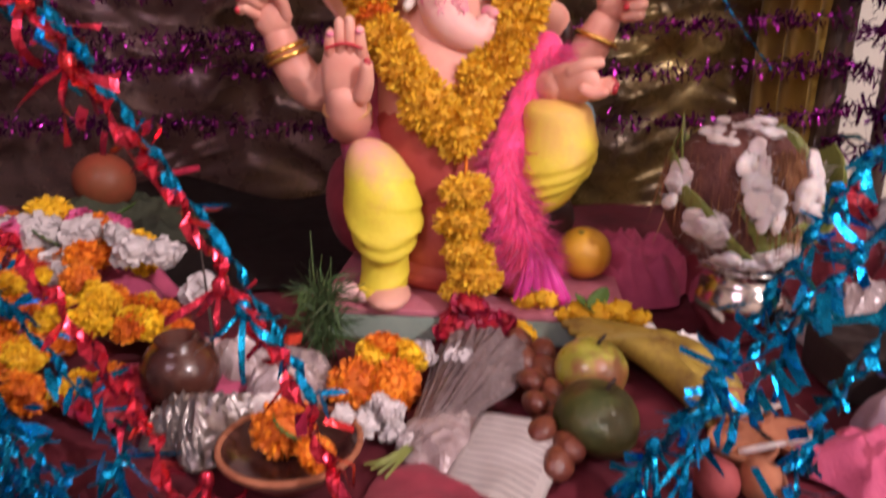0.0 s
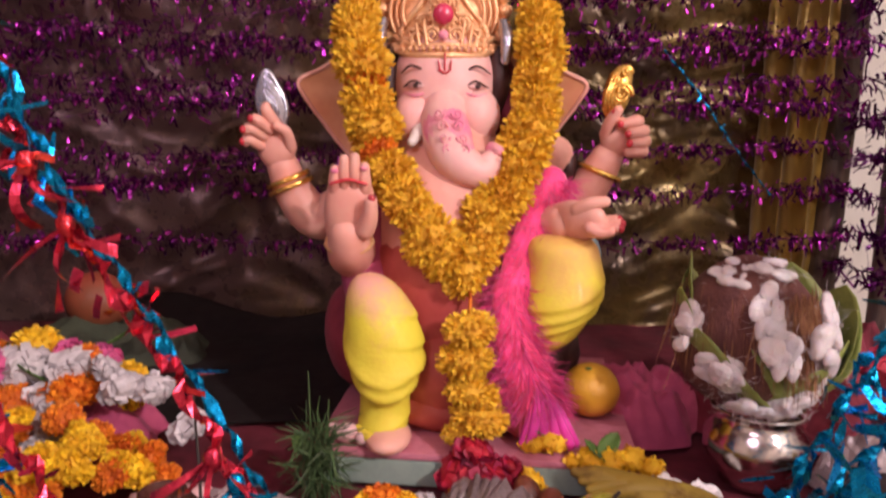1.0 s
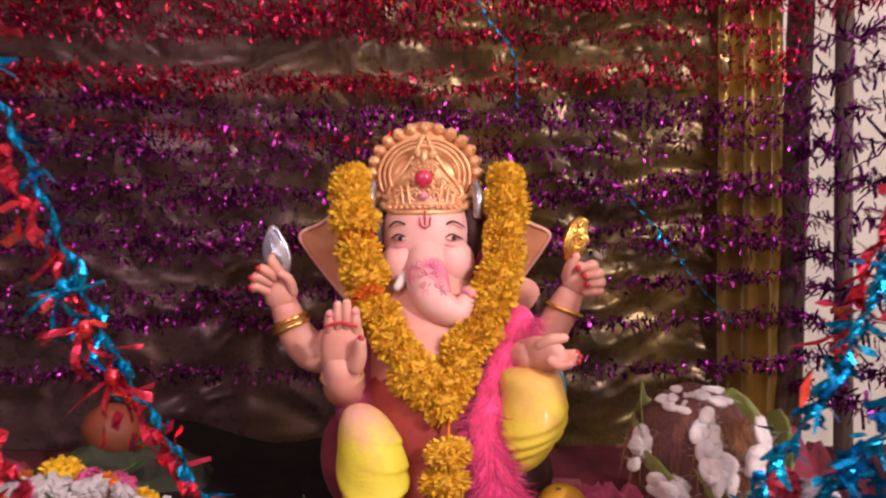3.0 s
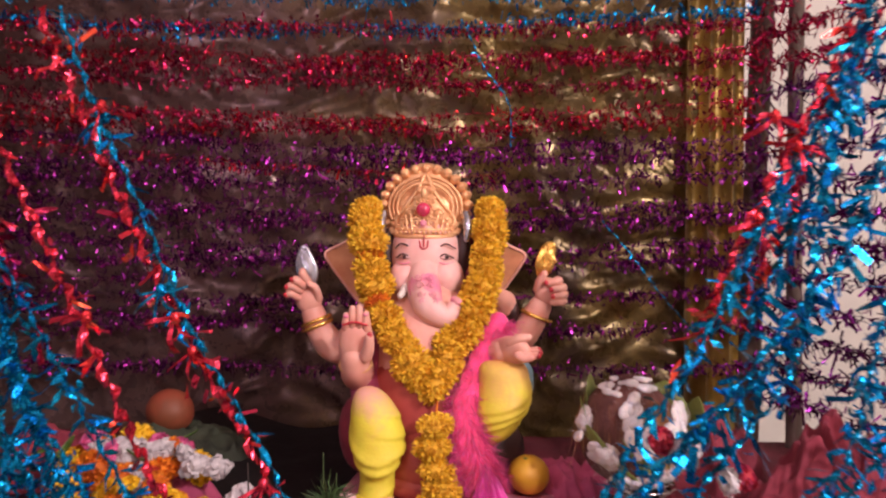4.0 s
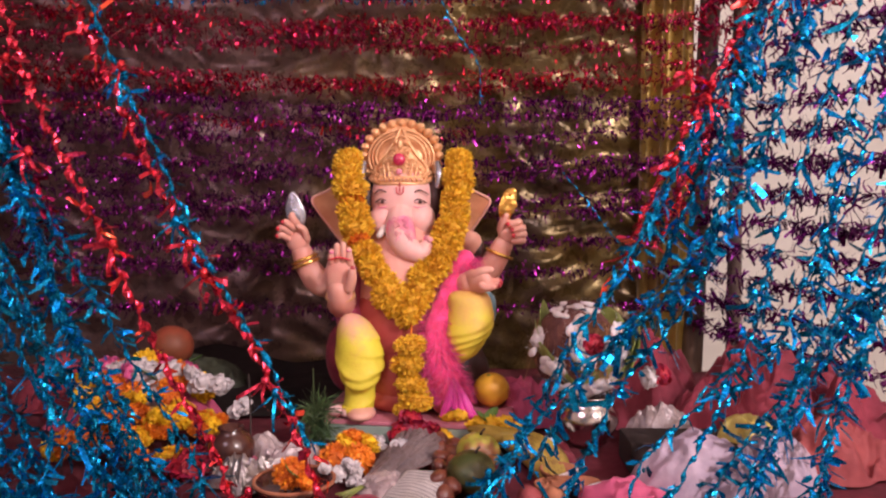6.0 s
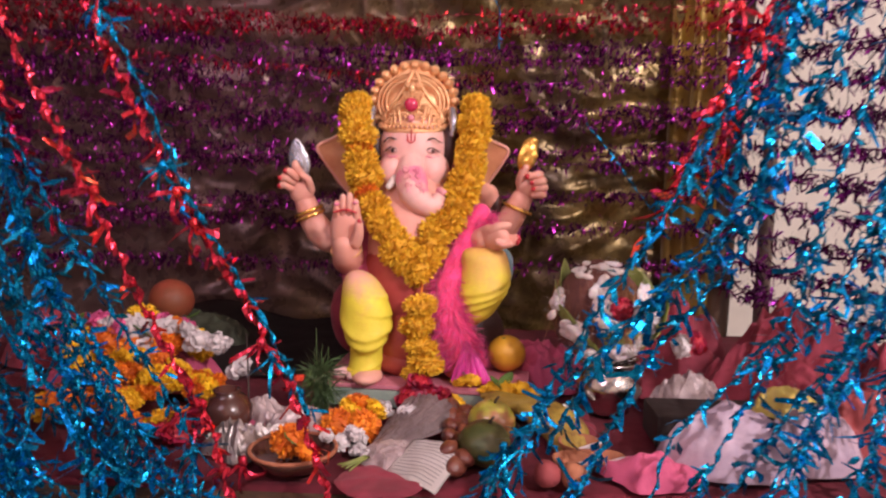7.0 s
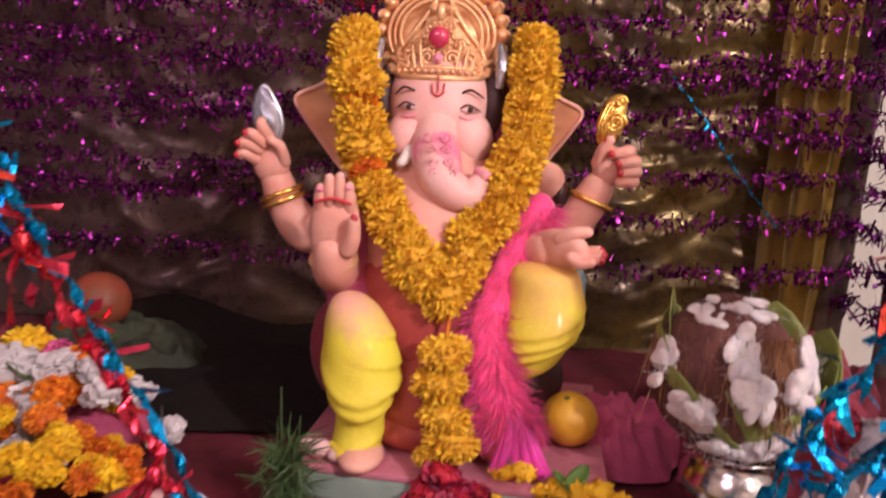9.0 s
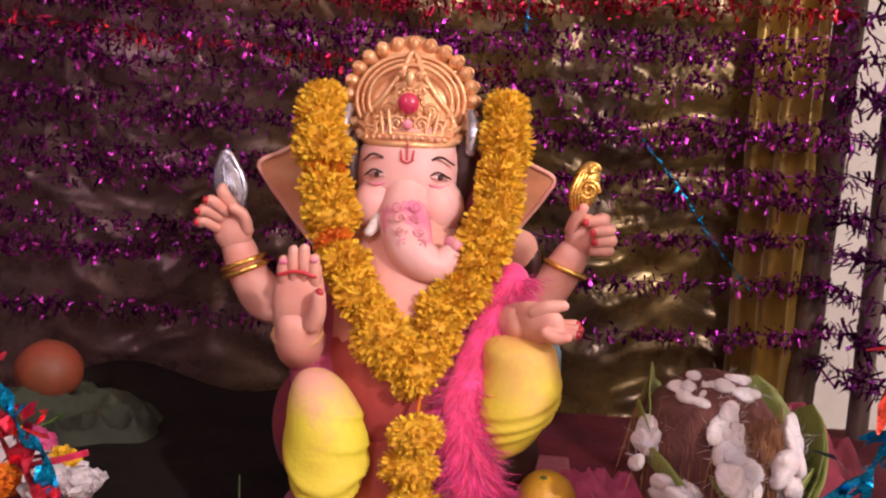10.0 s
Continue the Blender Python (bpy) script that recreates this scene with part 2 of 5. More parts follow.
def tube(bm, pts, n=12, mat=0, steps=5, squash=1.0, cap=True, ripple=0.0, twist=0.0):
    """A rounded tube along rows of x, y, z, radius; squash flattens it in its second direction."""
    rows = spline(pts, steps) if steps > 1 else [np.array(q, float) for q in pts]
    if cap:
        a, b = rows[0], rows[-1]
        da, db = a[:3] - rows[1][:3], b[:3] - rows[-2][:3]
        da, db = da / (np.linalg.norm(da) + 1e-9), db / (np.linalg.norm(db) + 1e-9)
        head = [np.append(a[:3] + da * a[3] * s, a[3] * c) for s, c in ((0.95, 0.25), (0.75, 0.65), (0.4, 0.92))]
        tail = [np.append(b[:3] + db * b[3] * s, b[3] * c) for s, c in ((0.4, 0.92), (0.75, 0.65), (0.95, 0.25))]
        rows = head + rows + tail
    side, rings = None, []
    for i, r in enumerate(rows):
        d = Vector(rows[min(i + 1, len(rows) - 1)][:3]) - Vector(rows[max(i - 1, 0)][:3])
        d.normalize()
        if side is None:
            side = d.cross(Vector((0, 1, 0) if abs(d.y) < 0.9 else (1, 0, 0))).normalized()
        side = (side - d * side.dot(d)).normalized()
        up = d.cross(side)
        ring = []
        for k in range(n):
            a = 2 * math.pi * k / n
            rad = r[3] * (1 + ripple * math.sin(5 * a + i * 0.9))
            ca, sa, ct, st = math.cos(a) * rad, math.sin(a) * rad * squash, math.cos(i * twist), math.sin(i * twist)
            ring.append(bm.verts.new(Vector(r[:3]) + side * (ca * ct - sa * st) + up * (ca * st + sa * ct)))
        rings.append(ring)
    for a, b in zip(rings, rings[1:]):
        for k in range(n):
            f = bm.faces.new((a[k], a[(k + 1) % n], b[(k + 1) % n], b[k]))
            f.material_index = mat
    for ring, flip in ((rings[0], True), (rings[-1], False)):
        f = bm.faces.new(ring[::-1] if flip else ring)
        f.material_index = mat


def blob(bm, at, size, mat=0, rough=0.0, freq=30.0, turn=(0, 0, 0), u=16, v=10):
    """An ellipsoid with an uneven skin."""
    m = pose(*at, *turn) @ Matrix.Diagonal((*size, 1))
    made = bmesh.ops.create_uvsphere(bm, u_segments=u, v_segments=v, radius=1.0, matrix=m)["verts"]
    c = Vector(at)
    for q in made:
        if rough:
            q.co = c + (q.co - c) * (1 + rough * noise.noise(q.co * freq + c * 50))
    for f in {f for q in made for f in q.link_faces}:
        f.material_index = mat
    return made


def box(bm, lo, hi, mat=0, bevel=0.0):
    c = [(a + b) / 2 for a, b in zip(lo, hi)]
    s = [b - a for a, b in zip(lo, hi)]
    made = bmesh.ops.create_cube(bm, size=1.0, matrix=Matrix.Translation(c) @ Matrix.Diagonal((*s, 1)))["verts"]
    faces = {f for q in made for f in q.link_faces}
    for f in faces:
        f.material_index = mat
    if bevel:
        bmesh.ops.bevel(bm, geom=list({e for f in faces for e in f.edges}), offset=bevel, segments=2, affect="EDGES", profile=0.6)


def lathe(bm, profile, n=32, mat=0, at=(0, 0, 0), flute=0.0):
    """Turns rows of radius, height about the upright axis."""
    rings = []
    for r, z in profile:
        rings.append([bm.verts.new((at[0] + r * (1 + flute * math.cos(8 * k * 2 * math.pi / n)) * math.cos(2 * math.pi * k / n),
                                    at[1] + r * (1 + flute * math.cos(8 * k * 2 * math.pi / n)) * math.sin(2 * math.pi * k / n), at[2] + z)) for k in range(n)])
    for a, b in zip(rings, rings[1:]):
        for k in range(n):
            bm.faces.new((a[k], a[(k + 1) % n], b[(k + 1) % n], b[k])).material_index = mat
    for ring, flip in ((rings[0], True), (rings[-1], False)):
        bm.faces.new(ring[::-1] if flip else ring).material_index = mat


def sheet(bm, nu, nv, fn, mat=0, thick=0.0):
    """A grid over u, v in 0..1 placed by fn; thick gives it a back."""
    g = [[bm.verts.new(fn(i / nu, j / nv)) for j in range(nv + 1)] for i in range(nu + 1)]
    faces = [bm.faces.new((g[i][j], g[i + 1][j], g[i + 1][j + 1], g[i][j + 1])) for i in range(nu) for j in range(nv)]
    for f in faces:
        f.material_index = mat
    if thick:
        bmesh.ops.solidify(bm, geom=faces, thickness=thick)


def heap(bm, at, size, height, rough=0.5, freq=9.0, nu=40, mat=0, seed=0.0, sharp=1.0, crease=0.016):
    """Crumpled cloth lying in folds on what is below it, over an ellipse of half sizes."""
    def fn(u, v):
        a, r = 2 * math.pi * u, v
        x, y = math.cos(a) * r * size[0], math.sin(a) * r * size[1]
        wob = 1 + 0.25 * noise.noise(Vector((math.cos(a) * 1.7, math.sin(a) * 1.7, seed)))
        x, y = x * wob, y * wob
        q = Vector((x * freq + seed, y * freq - seed, seed * 2))
        soft = 0.5 + 0.8 * noise.noise(q * 0.7)
        ridge = 1 - 2.2 * abs(noise.noise(q + Vector((0.8 * noise.noise(q * 1.7), 0, 3)))) ** sharp
        fine = 1 - 2.2 * abs(noise.noise(q * 2.7))
        top = max(0.0, 1 - r ** 3.0)
        h = top * height * (1 - rough + rough * soft) + min(1, 3 * top) * min(height * 0.35, crease) * (0.7 * ridge + 0.35 * fine) * rough * 1.4
        h = max(h, 0.0)
        x += 0.18 * size[0] * noise.noise(q * 0.9 + Vector((5, 0, 0))) * min(1, 4 * r)
        y += 0.18 * size[1] * noise.noise(q * 0.9 + Vector((0, 7, 0))) * min(1, 4 * r)
        return (at[0] + x, at[1] + y, at[2] + h + 0.003)
    sheet(bm, nu * 2, nu // 2, fn, mat)
    bmesh.ops.remove_doubles(bm, verts=bm.verts, dist=0.00005)


def blades(base, way, length, width, curl, rng, leafy):
    """Foil blades: a bent strip of two quads each, as vertices and faces."""
    n = len(base)
    way = way / np.linalg.norm(way, axis=1, keepdims=True)
    s = np.cross(way, rng.normal(size=(n, 3)))
    s /= np.linalg.norm(s, axis=1, keepdims=True) + 1e-9
    nrm = np.cross(way, s)
    ln, wd, cu = length[:, None], width[:, None], curl[:, None]
    mid = base + way * ln * 0.5 + nrm * cu * ln * 0.5
    tip = base + way * ln * 0.92 + nrm * cu * ln * rng.uniform(-0.4, 1.8, (n, 1))
    tw = rng.uniform(-1.0, 1.0, (n, 1))
    s2 = s * np.cos(tw) + nrm * np.sin(tw)
    w0, w1, w2 = (0.25, 0.5, 0.14) if leafy else (0.5, 0.5, 0.45)
    verts = np.stack([base - s * wd * w0, base + s * wd * w0, mid + s2 * wd * w1, mid - s2 * wd * w1, tip + s2 * wd * w2, tip - s2 * wd * w2], axis=1).reshape(-1, 3)
    k = np.arange(n)[:, None] * 6
    faces = np.concatenate([k + np.array([[0, 1, 2, 3]]), k + np.array([[3, 2, 4, 5]])])
    return verts.tolist(), faces.tolist()


def raw(name, verts, faces, mat, parent, label="", smooth=False, kind=""):
    me = bpy.data.meshes.new(name)
    me.from_pydata(verts, [], faces)
    me.materials.append(mat)
    if smooth:
        me.polygons.foreach_set("use_smooth", [True] * len(me.polygons))
    ob = new(name, me)
    ob.parent = parent
    return tagged(ob, label, kind=kind)


def tinsel(pts, mat, label, group, per_m=420, reach=0.024, width=0.0028, core=0.0022, leafy=False, seed=1, droop=0.15, core_mat=None, lean=0.0, bare=0.1, jitter=0.0):
    """A tinsel garland along pts: a twisted foil string and its fringe of blades."""
    rng = np.random.default_rng(seed)
    root = thing("tinsel_garland", label, "tinsel", pts[0], group)
    o = np.array(pts[0], float)
    line = np.array(spline([np.array(p, float) - o for p in pts], 14))
    seg = np.linalg.norm(np.diff(line, axis=0), axis=1)
    cum = np.append(0, np.cumsum(seg))
    bm = bmesh.new()
    n = max(8, int(cum[-1] / 0.006))
    rows = []
    for i in range(n + 1):
        s = cum[-1] * i / n
        p = [np.interp(s, cum, line[:, c]) for c in range(3)]
        a = i * 0.9
        rows.append((p[0] + core * 0.5 * math.cos(a), p[1] + core * 0.4 * math.sin(a), p[2] + core * 0.5 * math.sin(a), core * (1 + 0.25 * math.sin(i * 1.7))))
    tube(bm, rows, n=4, steps=1, cap=False, squash=0.4, twist=0.8)
    part("string", bm, core_mat or mat, root, smooth=False)
    count = int(cum[-1] * per_m)
    at = rng.uniform(0, cum[-1], count)
    clump = rng.uniform(0, 100)
    table_n = np.array([noise.noise(Vector((q * 0.02 * 14, clump, 0))) for q in range(int(cum[-1] / 0.02) + 2)])
    at = at[np.interp(at / 0.02, np.arange(len(table_n)), table_n) > rng.uniform(-0.75, bare, count)]
    p = np.stack([np.interp(at, cum, line[:, c]) for c in range(3)], axis=1)
    t = np.stack([np.interp(at + 0.01, cum, line[:, c]) - np.interp(at - 0.01, cum, line[:, c]) for c in range(3)], axis=1)
    t /= np.linalg.norm(t, axis=1, keepdims=True) + 1e-9
    p = p + rng.normal(size=p.shape) * jitter * np.array([1, 0.8, 1]) - np.array([0, 0, jitter * 0.4])
    w = rng.normal(size=(len(at), 3))
    w = w - t * (w * t).sum(axis=1, keepdims=True) * 0.7 + t * lean + np.array([0, 0, -droop])
    size = rng.uniform(0.35, 1.2, len(at)) * np.where(rng.random(len(at)) < 0.06, 1.5, 1.0)
    verts, faces = blades(p, w, reach * size, width * rng.uniform(0.5, 1.4, len(at)), rng.uniform(-0.7, 0.7, len(at)), rng, leafy)
    raw("fringe", verts, faces, mat, root, kind="stuff")
    return root


# ---- setting ----
def wall(name, lo, hi, mat, label):
    bm = bmesh.new()
    box(bm, lo, hi)
    ob = new(name, finish(name, bm, mat, False))
    return tagged(ob, label, "wall", kind="structure")


wall("wall_north", (-1.9, 2.0, -0.7), (2.0, 2.1, 2.0), M["room_wall"], "white painted room wall behind the booth")
# south and west walls and ceiling stay out of view; dull paint weakens fill
wall("wall_south", (-1.9, -2.3, -0.7), (2.0, -2.2, 2.0), M["room_low_bounce"], "unseen room wall in cream dulled to bounce less light")
wall("wall_east", (1.9, -2.2, -0.7), (2.0, 2.0, 2.0), M["room_wall"], "white painted room wall beside the booth")
wall("wall_west", (-1.9, -2.2, -0.7), (-1.8, 2.0, 2.0), M["room_low_bounce"], "unseen room wall in cream dulled to bounce less light")
tagged(wall("floor", (-1.9, -2.3, -0.8), (2.0, 2.1, -0.703), M["floor"], "brown tiled room floor"), category="floor")
tagged(wall("ceiling", (-1.9, -2.3, 2.003), (2.0, 2.1, 2.1), M["room_low_bounce"], "unseen ceiling in cream dulled to bounce less light"), category="ceiling")


def cloth_wall(name, p0, p1, z0, z1, mat, label, deep, seed, nu=150, nv=90, gather=14.0, crease=0.0, pleat=0.0):
    """A hung sheet of cloth between two posts, with slack folds and creases."""
    a, b = Vector((*p0, 0)), Vector((*p1, 0))
    side = (b - a).normalized().cross(Vector((0, 0, 1)))
    bm = bmesh.new()

    def fn(u, v):
        p = a.lerp(b, u)
        z = z0 + (z1 - z0) * v
        s = u * (b - a).length
        d = deep * (0.6 * noise.noise(Vector((s * 3 + seed, z * 5.5, seed))) + 0.35 * noise.noise(Vector((s * 7, z * 15 + s * 4, seed)))
                    + 0.25 * (1 - abs(noise.noise(Vector((s * 5 + z * 2, z * 11, seed + 4))) * 2)) + 0.25 * math.sin(s * gather + 2 * noise.noise(Vector((s, z * 2, seed)))))
        # sharp slack creases that run across
        w = Vector((s * 4.5 + 0.8 * noise.noise(Vector((s * 5, z * 5, seed))), z * 8 + 1.2 * noise.noise(Vector((s * 4, z * 3, seed + 5))), seed + 9))
        d += crease * (1 - 2.4 * abs(noise.noise(w))) + 0.5 * crease * (1 - 2.4 * abs(noise.noise(w * 2.3)))
        # pleats that hang straight down
        if pleat:
            q = s * 2 * math.pi / pleat + 1.3 * noise.noise(Vector((s * 6, z * 1.5, seed + 2)))
            d += 0.016 * (1 - 2 * abs(math.sin(q / 2)) ** 0.7)
        return p + side * d + Vector((0, 0, z))
    sheet(bm, nu, nv, fn, thick=0.0015)
    return single(name, bm, mat, (0, 0, 0), label, "backdrop cloth")


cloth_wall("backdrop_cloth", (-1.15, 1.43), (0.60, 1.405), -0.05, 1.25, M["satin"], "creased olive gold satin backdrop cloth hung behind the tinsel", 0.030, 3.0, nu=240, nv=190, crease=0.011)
cloth_wall("satin_drape", (0.565, 1.375), (0.70, 1.37), -0.05, 1.25, M["goldsatin"], "shiny gold satin drape gathered beside the post", 0.010, 11.0, nu=110, nv=70, pleat=0.052)
cloth_wall("side_cloth", (-1.15, 1.44), (-0.95, 0.45), -0.05, 1.25, M["greycloth"], "dull grey olive cloth hung on the booth's side", 0.03, 17.0, nv=140, crease=0.010)


def post(x, y, r, mat, label, lean=0.0):
    bm = bmesh.new()
    tube(bm, [(-0.7 * lean, 0, -0.7, r), (0.002, 0, 0.0, r * 1.03), (0.6 * lean - 0.002, 0, 0.6, r * 0.97), (1.35 * lean, 0, 1.35, r)], n=14)
    single("booth_post", bm, mat, (x, y, 0), label, "post", "posts of the booth")


post(0.712, 1.385, 0.026, M["wood"], "dark brown wooden post of the decorated booth", 0.032)
post(0.797, 1.33, 0.017, M["bamboo"], "thin grey pole beside the booth's back corner")
post(-1.0, 0.45, 0.016, M["wood"], "dark brown wooden post of the decorated booth")
post(0.99, 0.42, 0.016, M["wood"], "dark brown wooden post of the decorated booth")

# table with its cloth
table = thing("altar_table", "low altar table spread with a maroon cloth", "table", (0, 0.95, -0.7))
bm = bmesh.new()
box(bm, (-1.05, -0.515, 0.655), (0.98, 0.42, 0.69), bevel=0.004)
part("tabletop", bm, M["wood"], table, smooth=False)
for x in (-0.98, 0.90):
    for y in (-0.45, 0.34):
        bm = bmesh.new()
        box(bm, (x - 0.025, y - 0.025, 0.002), (x + 0.025, y + 0.025, 0.655), bevel=0.003)
        part("leg", bm, M["wood"], table, smooth=False)


def cloth_top(u, v):
    x, y = -1.06 + 2.05 * u, 0.425 + 0.955 * v
    z = 0.0 + 0.004 * noise.noise(Vector((x * 9, y * 9, 1))) + 0.003 * abs(noise.noise(Vector((x * 25, y * 14, 2))))
    if v < 0.03:
        z -= 0.25 * (0.03 - v) / 0.03
    return (x, y, z - 0.003)


bm = bmesh.new()
sheet(bm, 150, 80, cloth_top, thick=-0.0015)
single("table_cloth", bm, M["cloth_red"], (0, 0, 0), "maroon cotton cloth spread over the altar table", "cloth")

# near-black sheet added as the statue's shadow, back edge raised against the backdrop
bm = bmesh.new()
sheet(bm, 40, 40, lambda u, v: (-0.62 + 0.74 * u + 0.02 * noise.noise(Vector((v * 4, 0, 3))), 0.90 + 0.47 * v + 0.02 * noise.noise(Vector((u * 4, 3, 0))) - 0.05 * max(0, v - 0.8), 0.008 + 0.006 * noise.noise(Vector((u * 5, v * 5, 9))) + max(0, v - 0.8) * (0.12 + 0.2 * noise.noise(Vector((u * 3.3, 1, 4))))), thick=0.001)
single("shadow_sheet", bm, M["cloth_dark_and_shadow"], (0, 0, 0), "near-black sheet on the table standing in for the statue's shadow", "cloth")


# ---- tinsel on the back, the sides and the front ----
def across(z0, z1, mat, label, y=1.33, x0=-1.02, x1=0.72, sag=0.03, seed=1, **kw):
    rng = np.random.default_rng(seed + 500)
    pts = []
    for i in range(9):
        u = i / 8
        pts.append((x0 + (x1 - x0) * u, y + rng.uniform(-0.012, 0.012), z0 + (z1 - z0) * u - sag * 4 * u * (1 - u) + rng.uniform(-0.008, 0.008)))
    return tinsel(pts, FOIL[mat], label, "tinsel strung across the booth's back", seed=seed, **kw)


BACK = [(1.08, "blue"), (1.03, "blue"), (0.985, "blue"), (0.945, "crimson"), (0.90, "red"), (0.87, "crimson"), (0.825, "crimson"), (0.775, "red"), (0.735, "red"), (0.69, "purple"),
        (0.655, "purple"), (0.605, "purple"), (0.55, "purple"), (0.52, "purple"), (0.455, "purple"), (0.415, "purple"), (0.345, "purple"), (0.28, "purple"), (0.185, "purple")]
WORD = {"blue": "turquoise", "red": "red", "crimson": "crimson", "purple": "purple", "deep": "dark purple"}
for i, (z, c) in enumerate(BACK):
    across(z + 0.02 * math.sin(i * 2.3), z, c, f"glittering {WORD[c]} tinsel garland strung across the backdrop", seed=10 + i,
           per_m=1750, sag=0.006 + 0.013 * (i * 2 % 5) * 0.6, reach=0.0155, width=0.0046, core=0.0012, y=1.335 - 0.008 * (i % 4), droop=0.6, bare=0.85, jitter=0.0085)
# more strands that fan out towards the booth's far corner
for i, (za, zb, c) in enumerate([(0.99, 0.80, "red"), (0.80, 0.70, "crimson"), (0.62, 0.66, "purple"), (0.52, 0.62, "purple"), (0.36, 0.50, "purple"), (0.24, 0.40, "purple"), (0.70, 0.60, "red")]):
    across(za, zb, c, f"glittering {WORD[c]} tinsel garland strung across the backdrop", seed=60 + i, per_m=750, sag=0.03, y=1.30, x1=0.15, reach=0.016, width=0.0042, core=0.0010, droop=0.5, bare=0.7, jitter=0.009)
# loose blue strand hanging before the backdrop
tinsel([(0.06, 1.30, 0.93), (0.10, 1.29, 0.84), (0.155, 1.29, 0.76), (0.16, 1.29, 0.66)], FOIL["blue"], "thin turquoise tinsel string hanging before the backdrop", "loose tinsel", per_m=120, reach=0.012, core=0.002, seed=71)
tinsel([(0.36, 1.28, 0.50), (0.42, 1.27, 0.43), (0.48, 1.27, 0.35), (0.56, 1.28, 0.26)], FOIL["blue"], "thin turquoise tinsel string hanging before the backdrop", "loose tinsel", per_m=110, reach=0.012, core=0.002, seed=72)

# booth's right side: dark strands from the back post to the front post
for i in range(16):
    z = 1.12 - 0.066 * i
    c = "crimson" if i < 5 else "deep"
    pts = [(0.72, 1.36, z), (0.80, 1.10, z - 0.012), (0.88, 0.85, z - 0.018), (0.95, 0.6, z - 0.012), (0.99, 0.43, z)]
    tinsel(pts, FOIL[c], f"{WORD[c]} tinsel garland strung along the booth's side", "tinsel strung along the booth's side", per_m=1000, reach=0.030, width=0.0050, core=0.0013, seed=90 + i, droop=0.4, bare=0.45, jitter=0.007)
# booth's left side
for i in range(12):
    z = 1.05 - 0.08 * i
    c = ["blue", "crimson", "red", "purple"][i % 4]
    pts = [(-1.08, 1.34, z), (-1.0, 0.95, z - 0.02), (-0.96, 0.62, z - 0.01), (-0.93, 0.46, z)]
    tinsel(pts, FOIL[c], f"{WORD[c]} tinsel garland strung along the booth's side", "tinsel strung along the booth's side", per_m=1000, reach=0.024, width=0.0046, core=0.0013, seed=120 + i, droop=0.4, jitter=0.008)

